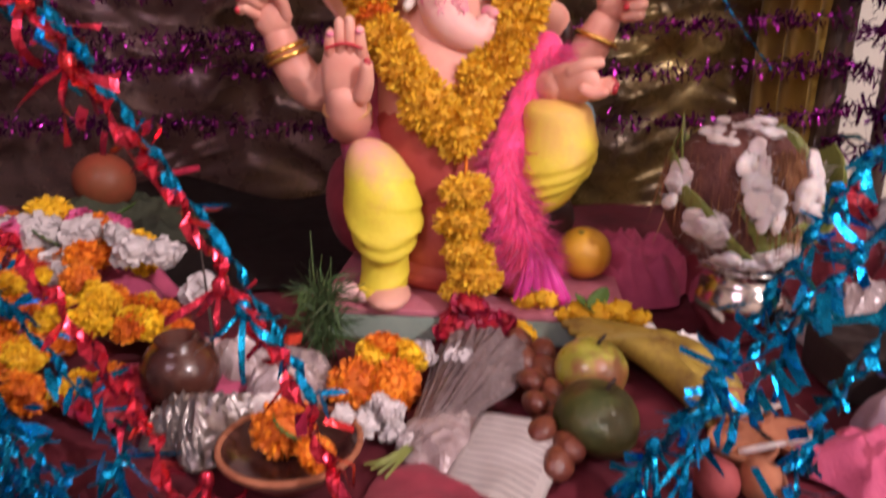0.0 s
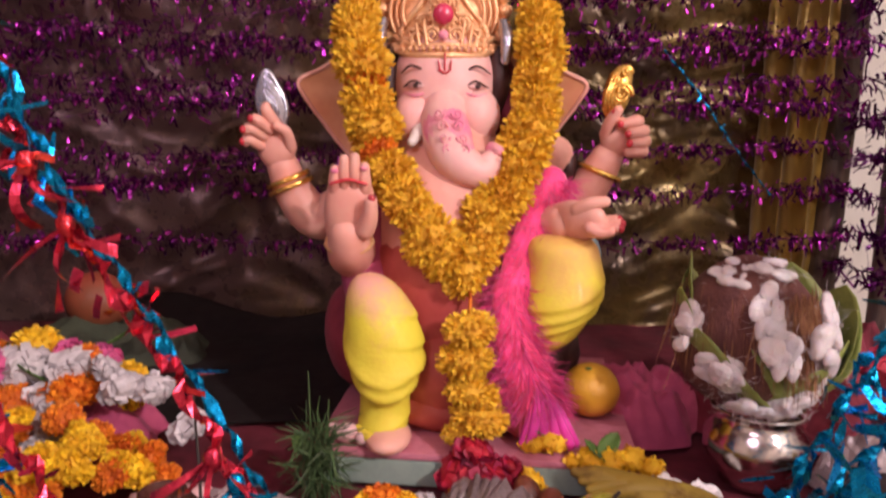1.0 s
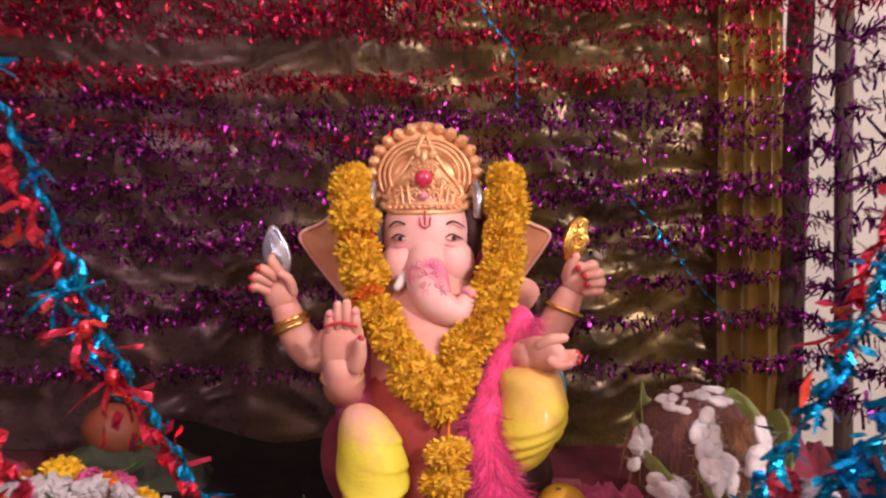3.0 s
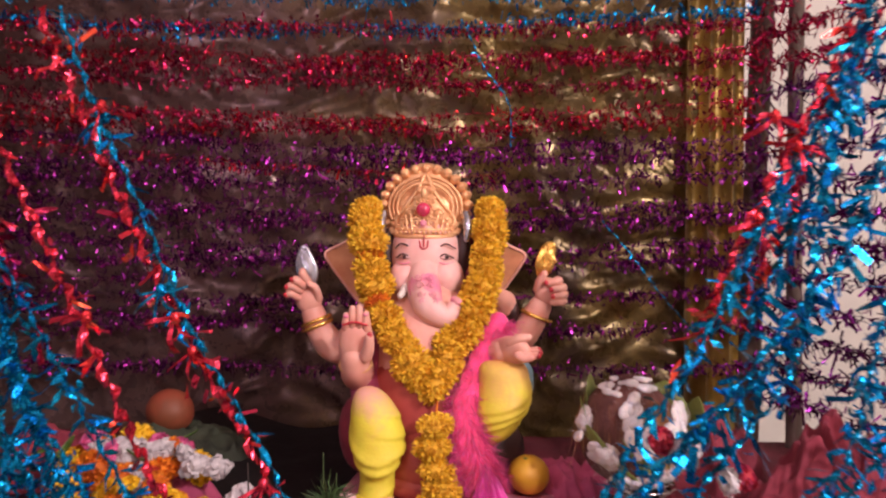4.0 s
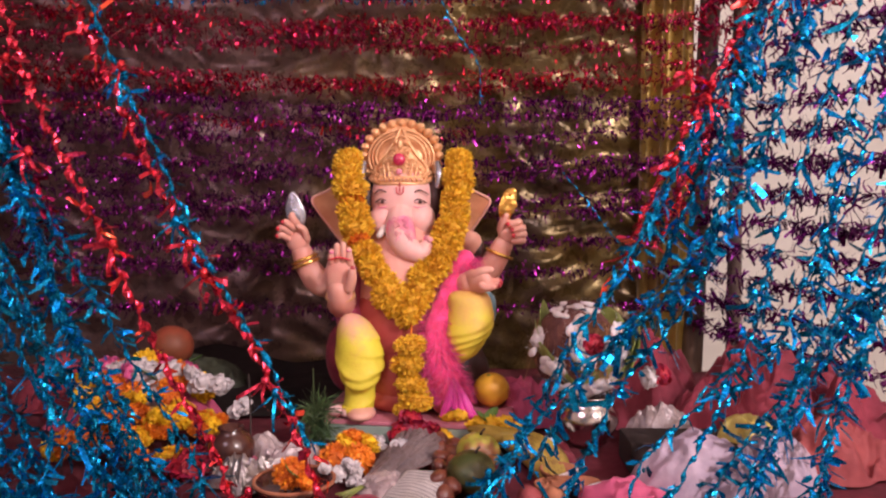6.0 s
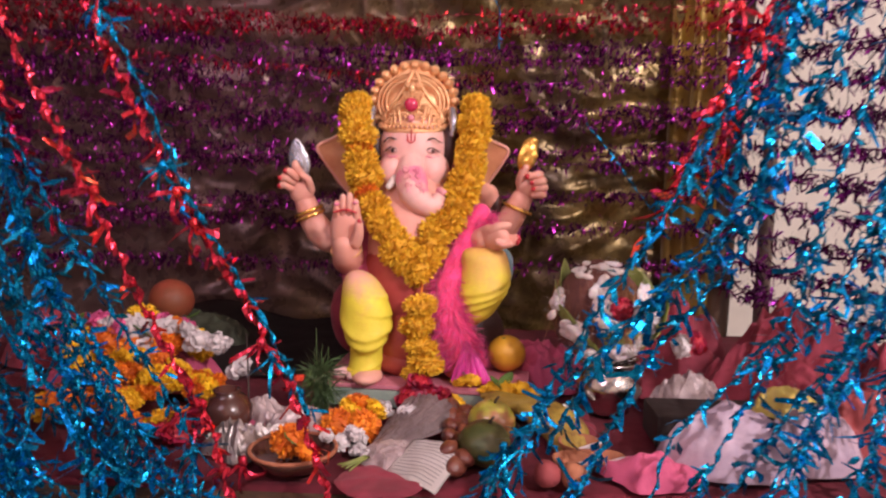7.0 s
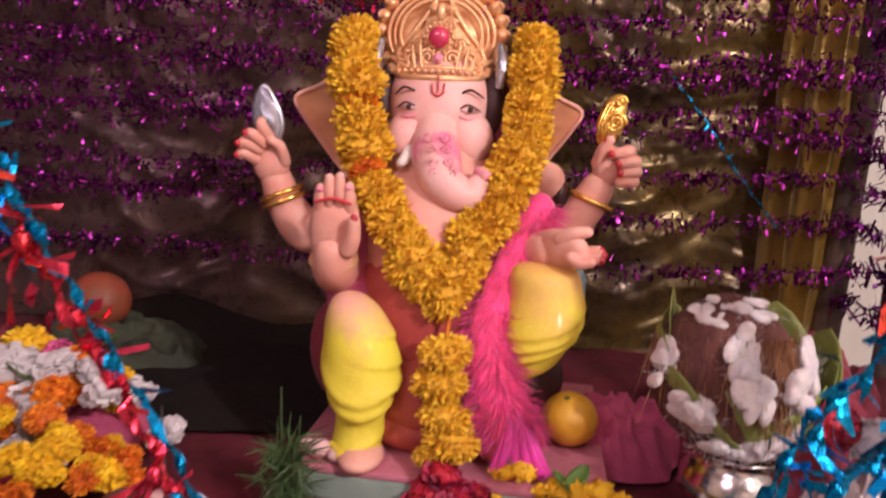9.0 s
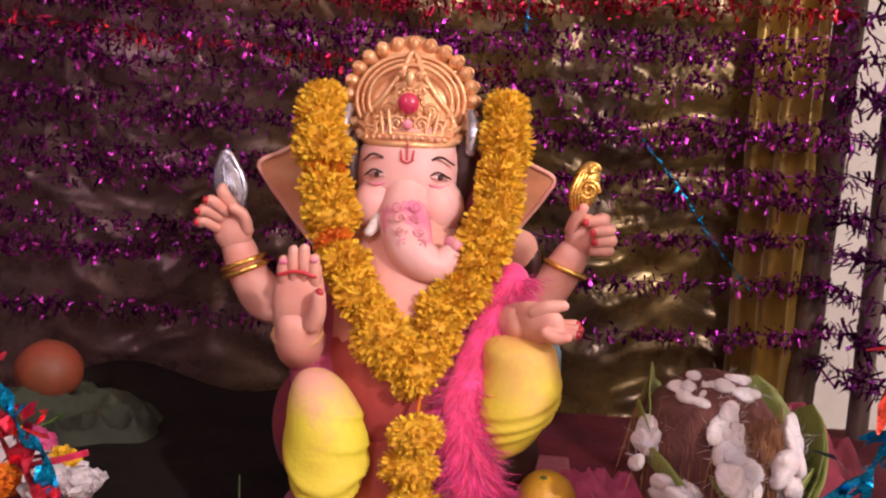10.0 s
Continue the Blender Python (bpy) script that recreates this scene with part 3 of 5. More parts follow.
# the front: strands drawn down from the booth's top corners to the table's front
FRONT = [
    ("red", [(-0.43, 0.50, 0.72), (-0.365, 0.485, 0.586), (-0.321, 0.475, 0.501), (-0.255, 0.47, 0.368), (-0.174, 0.462, 0.238), (-0.105, 0.458, 0.105), (-0.062, 0.45, 0.016)], 0.0042),
    ("blue", [(-0.405, 0.497, 0.72), (-0.350, 0.483, 0.592), (-0.300, 0.474, 0.495), (-0.240, 0.468, 0.360), (-0.166, 0.466, 0.236), (-0.125, 0.468, 0.16), (-0.09, 0.462, 0.09)], 0.003),
    ("red", [(-0.52, 0.50, 0.70), (-0.463, 0.48, 0.559), (-0.399, 0.47, 0.433), (-0.341, 0.47, 0.311), (-0.288, 0.47, 0.2), (-0.219, 0.465, 0.079), (-0.177, 0.46, 0.01)], 0.004),
    ("blue", [(-0.62, 0.50, 0.52), (-0.54, 0.48, 0.32), (-0.481, 0.47, 0.202), (-0.38, 0.465, 0.06), (-0.345, 0.46, 0.01)], 0.003),
    ("blue", [(-0.55, 0.49, 0.60), (-0.472, 0.475, 0.385), (-0.434, 0.472, 0.274), (-0.355, 0.468, 0.119), (-0.26, 0.46, 0.012)], 0.003),
    ("blue", [(-0.53, 0.485, 0.56), (-0.459, 0.48, 0.35), (-0.402, 0.476, 0.204), (-0.32, 0.47, 0.085), (-0.235, 0.465, 0.012)], 0.003),
    ("blue", [(-0.66, 0.50, 0.78), (-0.56, 0.49, 0.60), (-0.467, 0.482, 0.384), (-0.423, 0.478, 0.26), (-0.345, 0.47, 0.136), (-0.30, 0.465, 0.012)], 0.003),
    ("blue", [(-0.75, 0.50, 0.55), (-0.62, 0.48, 0.26), (-0.52, 0.47, 0.10), (-0.43, 0.465, 0.012)], 0.003),
    ("blue", [(-0.80, 0.50, 0.85), (-0.66, 0.50, 0.48), (-0.56, 0.49, 0.24), (-0.50, 0.48, 0.012)], 0.003),
    ("crimson", [(-0.62, 0.51, 0.80), (-0.52, 0.50, 0.55), (-0.45, 0.49, 0.40), (-0.40, 0.49, 0.30)], 0.0025),
    ("red", [(0.52, 0.52, 0.72), (0.457, 0.505, 0.595), (0.395, 0.50, 0.479), (0.345, 0.50, 0.37), (0.335, 0.50, 0.33)], 0.004),
    ("blue", [(0.54, 0.52, 0.74), (0.470, 0.505, 0.582), (0.377, 0.485, 0.427), (0.317, 0.475, 0.312), (0.254, 0.47, 0.222), (0.20, 0.465, 0.12), (0.15, 0.455, 0.02)], 0.003),
    ("blue", [(0.46, 0.49, 0.40), (0.359, 0.475, 0.279), (0.223, 0.465, 0.136), (0.15, 0.46, 0.047), (0.13, 0.45, 0.012)], 0.003),
    ("blue", [(0.66, 0.52, 0.72), (0.577, 0.495, 0.502), (0.531, 0.485, 0.371), (0.484, 0.475, 0.207), (0.363, 0.465, 0.083), (0.32, 0.46, 0.012)], 0.003),
    ("blue", [(0.74, 0.53, 0.66), (0.59, 0.49, 0.352), (0.536, 0.48, 0.229), (0.462, 0.475, 0.143), (0.367, 0.465, 0.012)], 0.003),
    ("blue", [(0.53, 0.52, 0.70), (0.478, 0.50, 0.557), (0.436, 0.485, 0.322), (0.325, 0.475, 0.168), (0.268, 0.465, 0.051), (0.236, 0.46, 0.012)], 0.003),
    ("blue", [(0.78, 0.54, 0.82), (0.64, 0.51, 0.55), (0.60, 0.50, 0.30), (0.55, 0.49, 0.12), (0.47, 0.48, 0.012)], 0.003),
    ("blue", [(0.84, 0.54, 0.60), (0.70, 0.51, 0.30), (0.62, 0.50, 0.13), (0.58, 0.49, 0.012)], 0.003),
    ("blue", [(0.60, 0.51, 0.80), (0.56, 0.505, 0.62), (0.50, 0.50, 0.45), (0.40, 0.49, 0.30), (0.29, 0.475, 0.20), (0.21, 0.47, 0.07)], 0.003),
]
for k in range(3):
    d = 0.018 * k
    FRONT.append((("blue", "red", "blue")[k], [(0.57 + d, 0.53, 0.80), (0.50 + d, 0.52, 0.66), (0.455 + d, 0.515, 0.57), (0.405 + d, 0.51, 0.46), (0.36 + d, 0.505, 0.36)], 0.003))
for k, (xa, za, xb, zb) in enumerate(((-0.56, 0.46, -0.36, 0.06), (-0.43, 0.36, -0.25, 0.06), (-0.64, 0.62, -0.46, 0.16), (-0.50, 0.30, -0.33, 0.02), (-0.60, 0.36, -0.47, 0.05), (-0.70, 0.42, -0.55, 0.06))):
    y = 0.475 + 0.012 * (k % 3)
    FRONT.append(("blue", [(2.0 * xa - xb, y + 0.02, 2.0 * za - zb), (xa, y, za), (0.52 * xa + 0.48 * xb, y, 0.48 * za + 0.52 * zb), (xb, y - 0.01, zb), (xb + 0.03, y - 0.02, 0.012)], 0.003))
rng = np.random.default_rng(31)
for i in range(10):
    u = rng.uniform()
    side = -1 if i < 6 else 1
    x0, z0 = side * (0.62 + 0.34 * u), 0.35 + 0.5 * rng.uniform()
    x1 = side * (0.24 + 0.36 * rng.uniform())
    y = 0.50 + 0.06 * rng.uniform()
    FRONT.append(("blue", [(x0, y, z0), (x0 * 0.72 + x1 * 0.28, y, z0 * 0.62), (x0 * 0.4 + x1 * 0.6, y - 0.01, z0 * 0.28), (x1, y - 0.02, 0.014)], 0.0026))
for i, (c, pts, core) in enumerate(FRONT):
    if pts[-1][2] < 0.05:
        # past the table's front edge and down
        (xa, ya, za), (xb, yb, zb) = pts[-2], pts[-1]
        k = 0.12 / max(0.03, za - zb)
        pts = pts[:-1] + [(xb, min(yb, 0.418), zb), (xb + (xb - xa) * min(k, 1.5) * 0.8, 0.405, zb - 0.12), (xb + (xb - xa) * min(k, 1.5), 0.40, zb - 0.30)]
    tinsel(pts, FOIL["front_red" if c == "red" else c], f"shiny {WORD[c]} leaf tinsel strand drawn down across the booth's front", "tinsel strands across the booth's front", per_m=110 if i == 1 else 360 if c == "blue" and pts[0][0] < 0 else 340 if c == "blue" else 150,
           reach=0.028 if pts[0][0] < 0 else 0.030, width=0.0066 if pts[0][0] < 0 else 0.0072, core=core * (1.45 if c == "red" else 1.2), leafy=i % 3 > 0, seed=200 + i, droop=0.45, lean=0.45, bare=0.5, jitter=0.006)


def bow(at, mat, label, seed, n=6, size=0.034):
    """A knot of wide foil ribbon ends."""
    rng = np.random.default_rng(seed)
    root = thing("ribbon_knot", label, "ribbon", at, "ribbon knots on the tinsel")
    bm = bmesh.new()
    blob(bm, (0, 0, 0), (0.006, 0.006, 0.008), rough=0.3, freq=200, u=10, v=8)
    part("knot", bm, mat, root)
    for k in range(n):
        a = rng.uniform(-0.6, 0.6) + (0 if k % 2 else math.pi) if k < 4 else -math.pi / 2
        ln, w = size * rng.uniform(0.7, 1.1), rng.uniform(0.004, 0.0085)
        bm = bmesh.new()
        tw, bend = rng.uniform(-2.6, 2.6), rng.uniform(1.5, 4.5)

        def fn(u, v):
            x, z = math.cos(a) * u * ln, math.sin(a) * u * ln - 0.3 * u * u * ln
            s = (v - 0.5) * w * (0.5 + 0.5 * u)
            return (x - math.sin(a) * s * math.cos(tw * u), -0.016 * math.sin(u * bend) + s * math.sin(tw * u), z + math.cos(a) * s * math.cos(tw * u) - 0.006 * math.sin(u * bend * 0.8))
        sheet(bm, 8, 2, fn)
        part("ribbon_end", bm, mat, root, smooth=False)


for i, (x, y, z, c) in enumerate(((-0.25, 0.462, 0.362, "front_red"), (-0.231, 0.464, 0.324, "front_red"), (-0.268, 0.466, 0.392, "blue"), (-0.472, 0.478, 0.485, "front_red"), (-0.354, 0.468, 0.361, "front_red"), (-0.148, 0.456, 0.180, "front_red"), (-0.504, 0.487, 0.611, "front_red"), (0.417, 0.498, 0.592, "front_red"), (-0.345, 0.482, 0.60, "front_red"), (-0.172, 0.455, 0.03, "front_red"),
                                 (0.402, 0.503, 0.478, "front_red"), (0.445, 0.504, 0.56, "front_red"), (-0.133, 0.452, 0.165, "blue"), (-0.345, 0.49, 0.59, "blue"), (0.15, 0.452, 0.06, "blue"), (0.50, 0.47, 0.30, "blue"))):
    bow((x, y, z), FOIL[c], "shiny red foil ribbon knot on the tinsel" if c == "front_red" else "shiny turquoise foil ribbon knot on the tinsel", 400 + i)

# ---- platform and statue ----
paat = thing("low_platform", "low wooden platform painted pale green with a pink top", "platform", (0.045, 0.895, 0.0))
paat.rotation_euler = (0, 0, radians(-6))
bm = bmesh.new()
box(bm, (-0.17, -0.155, 0.004), (0.17, 0.18, 0.034), bevel=0.003)
part("body", bm, M["board_green"], paat, smooth=False)
bm = bmesh.new()
box(bm, (-0.172, -0.157, 0.0345), (0.172, 0.182, 0.042), bevel=0.002)
part("top_board", bm, M["board_pink"], paat, "pink painted board", smooth=False)

BASE = Vector((0.0, 0.90, 0.038))
SK, FA, PO, OR, GO, GB, SI, YE, YP, DK, EW, RE, GE, IV, BL, MG, YL, YR, EA, CR = range(20)
STATUE = [M[k] for k in ("skin", "face", "powder", "orange_paint", "gold", "goldbright", "silver", "yellow_paint", "yellow_pink", "dark_paint", "eye_white", "red_paint", "gem", "ivory", "blue_paint", "cloth_pink", "yellow_left", "yellow_right", "ear", "cloth_red")]


def curl(bm, at, r, turns, mat, thick=0.0028, flip=1, start=0.0):
    """A relief scroll in the picture plane of the crown."""
    pts = []
    for i in range(int(10 * turns) + 1):
        a = start + flip * i * 2 * math.pi / 10
        rr = r * (1 - 0.8 * i / (10 * turns))
        pts.append((at[0] + rr * math.cos(a), at[1] - 0.004 * i / (10 * turns), at[2] + rr * math.sin(a), thick * (1 - 0.4 * i / (10 * turns))))
    tube(bm, pts, n=6, mat=mat, steps=1)


def fingers(bm, roots, tips, r, mat, bend=(0, 0, 0)):
    for a, b in zip(roots, tips):
        mid = [(p + q) / 2 + c for p, q, c in zip(a, b, bend)]
        tube(bm, [(*a, r * 1.05), (*mid, r), (*b, r * 0.8)], n=8, mat=mat, steps=3)


def draped(bm, rows, folds, mat, n=56, steps=7):
    """A leg under cloth: rows of x, y, z, radius from the top down; each fold sags across the front from one height to another."""
    rows = spline(rows, steps)
    rings = []
    for x, y, z, r in rows:
        ring = []
        for k in range(n):
            a = 2 * math.pi * k / n
            d = 0.0
            deg = (math.degrees(a) - 170) % 360
            if deg <= 200:
                u = deg / 200
                for za, zb, low, h, w, only in folds:
                    c = za + (zb - za) * u - low * math.sin(math.pi * u ** 0.85)
                    q = (z - c) / w
                    e = math.exp(-q * q) if q > 0 else math.exp(-60 * q * q)
                    d += h * e * math.sin(math.pi * u) ** 0.4 * (u ** 0.8 if only == 1 else u ** 4 * 1.6 if only == 2 else 1)
            ring.append(bm.verts.new((x + (r + d) * math.cos(a), y + (r + d) * math.sin(a), z)))
        rings.append(ring)
    for a, b in zip(rings, rings[1:]):
        for k in range(n):
            bm.faces.new((a[k], b[k], b[(k + 1) % n], a[(k + 1) % n])).material_index = mat
    bm.faces.new(rings[0]).material_index = mat
    bm.faces.new(rings[-1][::-1]).material_index = mat


def statue():
    bm = bmesh.new()
    # body, lap and seat
    tube(bm, [(0.01, 0.93, 0.05, 0.10), (0.008, 0.915, 0.13, 0.105), (0.005, 0.905, 0.205, 0.098)], n=24, mat=OR)
    tube(bm, [(0.005, 0.908, 0.22, 0.094), (0.002, 0.925, 0.285, 0.085), (0, 0.945, 0.345, 0.068), (0, 0.955, 0.40, 0.05)], n=24, mat=SK)
    blob(bm, (0.02, 0.85, 0.10), (0.085, 0.075, 0.062), OR, 0.05, 20)
    blob(bm, (0.01, 0.83, 0.065), (0.075, 0.05, 0.03), OR)
    blob(bm, (-0.112, 0.925, 0.118), (0.040, 0.050, 0.066), CR, 0.15, 20)
    blob(bm, (0.152, 0.868, 0.226), (0.028, 0.026, 0.036), BL, 0.2, 40)
    blob(bm, (0.10, 0.91, 0.10), (0.07, 0.06, 0.06), DK, 0.05)
    # robe over the shoulders
    tube(bm, [(-0.08, 0.935, 0.31, 0.035), (-0.088, 0.895, 0.24, 0.040), (-0.078, 0.858, 0.18, 0.036), (-0.05, 0.845, 0.12, 0.03)], mat=MG, squash=0.7)
    tube(bm, [(0.085, 0.935, 0.31, 0.035), (0.095, 0.905, 0.25, 0.036), (0.085, 0.87, 0.18, 0.034)], mat=MG, squash=0.7)
    # head, cheeks, trunk
    blob(bm, (-0.004, 0.955, 0.425), (0.064, 0.058, 0.073), FA, u=28, v=18)
    blob(bm, (-0.038, 0.925, 0.385), (0.030, 0.034, 0.034), FA)
    blob(bm, (0.034, 0.925, 0.390), (0.030, 0.034, 0.034), FA)
    tube(bm, [(-0.004, 0.945, 0.420, 0.030), (-0.003, 0.918, 0.400, 0.028), (-0.004, 0.888, 0.374, 0.027), (0.003, 0.862, 0.349, 0.0245), (0.020, 0.853, 0.334, 0.022), (0.038, 0.853, 0.329, 0.019), (0.050, 0.858, 0.340, 0.014)], n=18, mat=FA)
    tube(bm, [(-0.004, 0.908, 0.402, 0.015), (-0.003, 0.888, 0.382, 0.0265), (0.002, 0.868, 0.361, 0.0270), (0.012, 0.853, 0.345, 0.021)], n=16, mat=PO, squash=0.8)
    for k in range(4):
        z = 0.392 - 0.013 * k
        y = 0.8615 - 0.0085 * k + (0.0 if k < 3 else 0.006)
        curl(bm, (-0.010 + 0.003 * k, y - 0.001, z), 0.0065, 1.2, PO, 0.0014, 1 if k % 2 else -1)
        curl(bm, (0.010 + 0.003 * k, y - 0.001, z), 0.0065, 1.2, PO, 0.0014, -1 if k % 2 else 1, math.pi)
    tube(bm, [(-0.029, 0.905, 0.378, 0.010), (-0.035, 0.888, 0.368, 0.008), (-0.041, 0.872, 0.360, 0.0055)], n=10, mat=IV, steps=3)
    tube(bm, [(0.050, 0.862, 0.354, 0.008), (0.056, 0.852, 0.352, 0.007)], n=8, mat=PO, steps=2)
    tube(bm, [(0.066, 0.968, 0.452, 0.014), (0.074, 0.958, 0.415, 0.020), (0.074, 0.950, 0.370, 0.020), (0.080, 0.945, 0.330, 0.024)], n=12, mat=CR)
    for x, y, z in ((-0.243, 0.911, 0.357), (-0.240, 0.903, 0.371), (-0.230, 0.900, 0.384), (0.203, 0.902, 0.382), (0.211, 0.897, 0.371), (0.214, 0.898, 0.360), (0.183, 0.804, 0.283), (0.184, 0.794, 0.280), (0.181, 0.787, 0.276)):
        blob(bm, (x, y, z), (0.0042, 0.0042, 0.0046), RE, u=8, v=6)
    # eyes and brows
    for s, x in ((-1, -0.0385), (1, 0.0335)):
        blob(bm, (x, 0.9075, 0.4235), (0.0122, 0.0046, 0.0038), EW, turn=(0, 0, s * 28))
        blob(bm, (x + 0.001, 0.9035, 0.4237), (0.0036, 0.0026, 0.0034), DK, turn=(0, 0, s * 28))
        tube(bm, [(x - 0.013, 0.9045 + 0.004 * (s < 0), 0.4225, 0.0010), (x - 0.002, 0.9005, 0.4292, 0.0013), (x + 0.013, 0.9045 + 0.004 * (s > 0), 0.4225, 0.0010)], n=6, mat=DK, steps=5)
        tube(bm, [(x - 0.016, 0.9085 + 0.006 * (s < 0), 0.4385, 0.0010), (x - 0.002 + s * 0.002, 0.9035, 0.4465, 0.0016), (x + 0.016, 0.9085 + 0.006 * (s > 0), 0.4385, 0.0010)], n=6, mat=DK, steps=5)
        tube(bm, [(x - 0.012, 0.9035 + 0.005 * (s < 0), 0.4155, 0.0010), (x, 0.8995, 0.4125, 0.0014), (x + 0.012, 0.9035 + 0.005 * (s > 0), 0.4155, 0.0010)], n=6, mat=PO, steps=4)
    # mark on the brow: a small trident of raised lines
    for dx, h in ((-0.006, 0.010), (0.0, 0.018), (0.006, 0.010)):
        tube(bm, [(-0.004 + dx, 0.8975, 0.442, 0.0011), (-0.004 + dx * 1.2, 0.8985, 0.442 + h, 0.0011)], n=6, mat=RE, steps=1)
    tube(bm, [(-0.011, 0.8975, 0.442, 0.0011), (-0.004, 0.896, 0.438, 0.0012), (0.003, 0.8975, 0.442, 0.0011)], n=6, mat=RE, steps=4)
    # ears: broad leaves with a thick rim
    for s in (-1, 1):
        rim = [(0.050, 0.478), (0.085, 0.486), (0.115, 0.470), (0.145, 0.446), (0.176, 0.430), (0.168, 0.408), (0.150, 0.380), (0.128, 0.350), (0.100, 0.325), (0.068, 0.335), (0.048, 0.385)]
        line = spline([(s * x - 0.006, 0.962 + 0.012 * math.sin(z * 40), z, 0.0028) for x, z in rim] + [(s * 0.050 - 0.006, 0.962, 0.478, 0.0028)], 4)
        tube(bm, [tuple(q) for q in line], n=8, mat=SK, steps=1)
        c = Vector((s * 0.09 - 0.006, 0.972, 0.415))
        for dy, m in ((-0.002, EA), (0.010, SK)):
            ctr = bm.verts.new(c + Vector((0, dy, 0)))
            ring = [bm.verts.new(Vector(q[:3]) + Vector((0, dy * 0.5, 0))) for q in line]
            mid = [bm.verts.new(c.lerp(Vector(q[:3]), 0.6) + Vector((0, dy + 0.004, 0))) for q in line]
            for i in range(len(line) - 1):
                bm.faces.new((mid[i], mid[i + 1], ring[i + 1], ring[i])).material_index = m
                bm.faces.new((ctr, mid[i + 1], mid[i])).material_index = m
        # silver earring and hair behind the cheek
        tube(bm, [(s * 0.072 - 0.006, 0.945, 0.500, 0.006), (s * 0.076 - 0.006, 0.935, 0.478, 0.009), (s * 0.074 - 0.006, 0.93, 0.455, 0.006)], n=10, mat=SI, ripple=0.15)
        tube(bm, [(s * 0.064 - 0.005, 0.95, 0.465, 0.010), (s * 0.068 - 0.005, 0.94, 0.43, 0.013), (s * 0.062 - 0.005, 0.94, 0.39, 0.008)], n=10, mat=DK)
    # crown: rounded back with a scalloped rim, pointed front plate with scrolls
    tube(bm, [(-0.006, 0.978, 0.462, 0.064), (-0.006, 0.980, 0.50, 0.072), (-0.007, 0.984, 0.526, 0.066), (-0.007, 0.986, 0.545, 0.050)], n=28, mat=GO, squash=0.5)
    for k in range(17):
        a = math.radians(-30 + k * 240 / 16)
        ca, sa = math.cos(a), math.sin(a)
        blob(bm, (-0.006 + 0.074 * ca, 0.976, 0.517 + 0.064 * sa), (0.0105, 0.014, 0.0095), GO, u=12, v=8, turn=(0, -math.degrees(a), 0))
        curl(bm, (-0.006 + 0.077 * ca, 0.9655, 0.517 + 0.066 * sa), 0.0066, 1.0, GO, 0.0016)
        blob(bm, (-0.006 + 0.0775 * ca, 0.9645, 0.517 + 0.0665 * sa), (0.0032, 0.003, 0.0032), GO, u=8, v=6)
    for q, y, r in ((0.84, 0.9600, 0.0030), (0.74, 0.9540, 0.0022), (0.64, 0.9480, 0.0026)):
        tube(bm, [(-0.006 + 0.077 * q * math.cos(a), y, 0.512 + 0.064 * q * math.sin(a), r) for a in np.radians(np.linspace(-24, 204, 25))], n=7, mat=GO, steps=1)
    plate = [(-0.064, 0.462), (-0.054, 0.492), (-0.036, 0.514), (-0.018, 0.540), (-0.005, 0.568), (0.008, 0.540), (0.026, 0.514), (0.044, 0.492), (0.054, 0.462)]
    front = lambda x: 0.902 + 11.0 * (x + 0.005) ** 2
    lower = [bm.verts.new((x, front(x) + 0.010, 0.458)) for x, z in plate]
    upper = [bm.verts.new((x, front(x) + 0.010 + 0.42 * (z - 0.458), z + 0.002)) for x, z in plate]
    for i in range(len(plate) - 1):
        bm.faces.new((lower[i], lower[i + 1], upper[i + 1], upper[i])).material_index = GO
    tube(bm, [(x, front(x) + 0.008 + 0.42 * (z - 0.458), z + 0.002, 0.0038) for x, z in plate], n=8, mat=GO, steps=4)
    for dz, r in ((0.0, 0.0055), (0.012, 0.0035)):
        tube(bm, [(x, front(x) + 0.004 + 0.42 * dz, 0.4585 + dz + 14 * max(0, abs(x + 0.005) - 0.03) ** 2, r) for x in np.linspace(-0.064, 0.054, 9)], n=8, mat=GO, steps=3)
    for k in range(15):
        x = -0.062 + k * 0.1145 / 14
        blob(bm, (x, front(x) + 0.000, 0.4660), (0.0034, 0.004, 0.0034), GO, u=8, v=6)
    for s in (-1, 1):
        for (x, z, r, st) in ((0.014, 0.482, 0.010, 0.5), (0.032, 0.480, 0.011, 0.9), (0.024, 0.499, 0.009, 0.2), (0.012, 0.522, 0.007, 0.6), (0.046, 0.472, 0.008, 1.2), (0.010, 0.540, 0.005, 0.4)):
            xx = -0.005 + s * x
            curl(bm, (xx, front(xx) + 0.004 + 0.42 * (z - 0.458), z), r, 1.6, GO, 0.0026, s, st if s > 0 else math.pi - st)
        for k in range(4):
            xx = -0.005 + s * (0.020 + 0.009 * k)
            tube(bm, [(xx, front(xx) + 0.006, 0.470, 0.002), (xx + s * 0.004, front(xx) + 0.014, 0.486 + 0.004 * (3 - k), 0.0024)], n=6, mat=GO, steps=2)
    blob(bm, (-0.0065, 0.913, 0.505), (0.0125, 0.009, 0.0125), GE, u=18, v=12)
    curl(bm, (-0.0065, 0.920, 0.505), 0.0165, 1.0, GO, 0.0026)
    for k in range(16):
        a = k * math.pi / 8
        blob(bm, (-0.0065 + 0.0165 * math.cos(a), 0.9175, 0.505 + 0.0165 * math.sin(a)), (0.0026, 0.003, 0.0026), GO, u=6, v=5)
    blob(bm, (-0.006, 0.922, 0.5345), (0.006, 0.006, 0.011), GO)
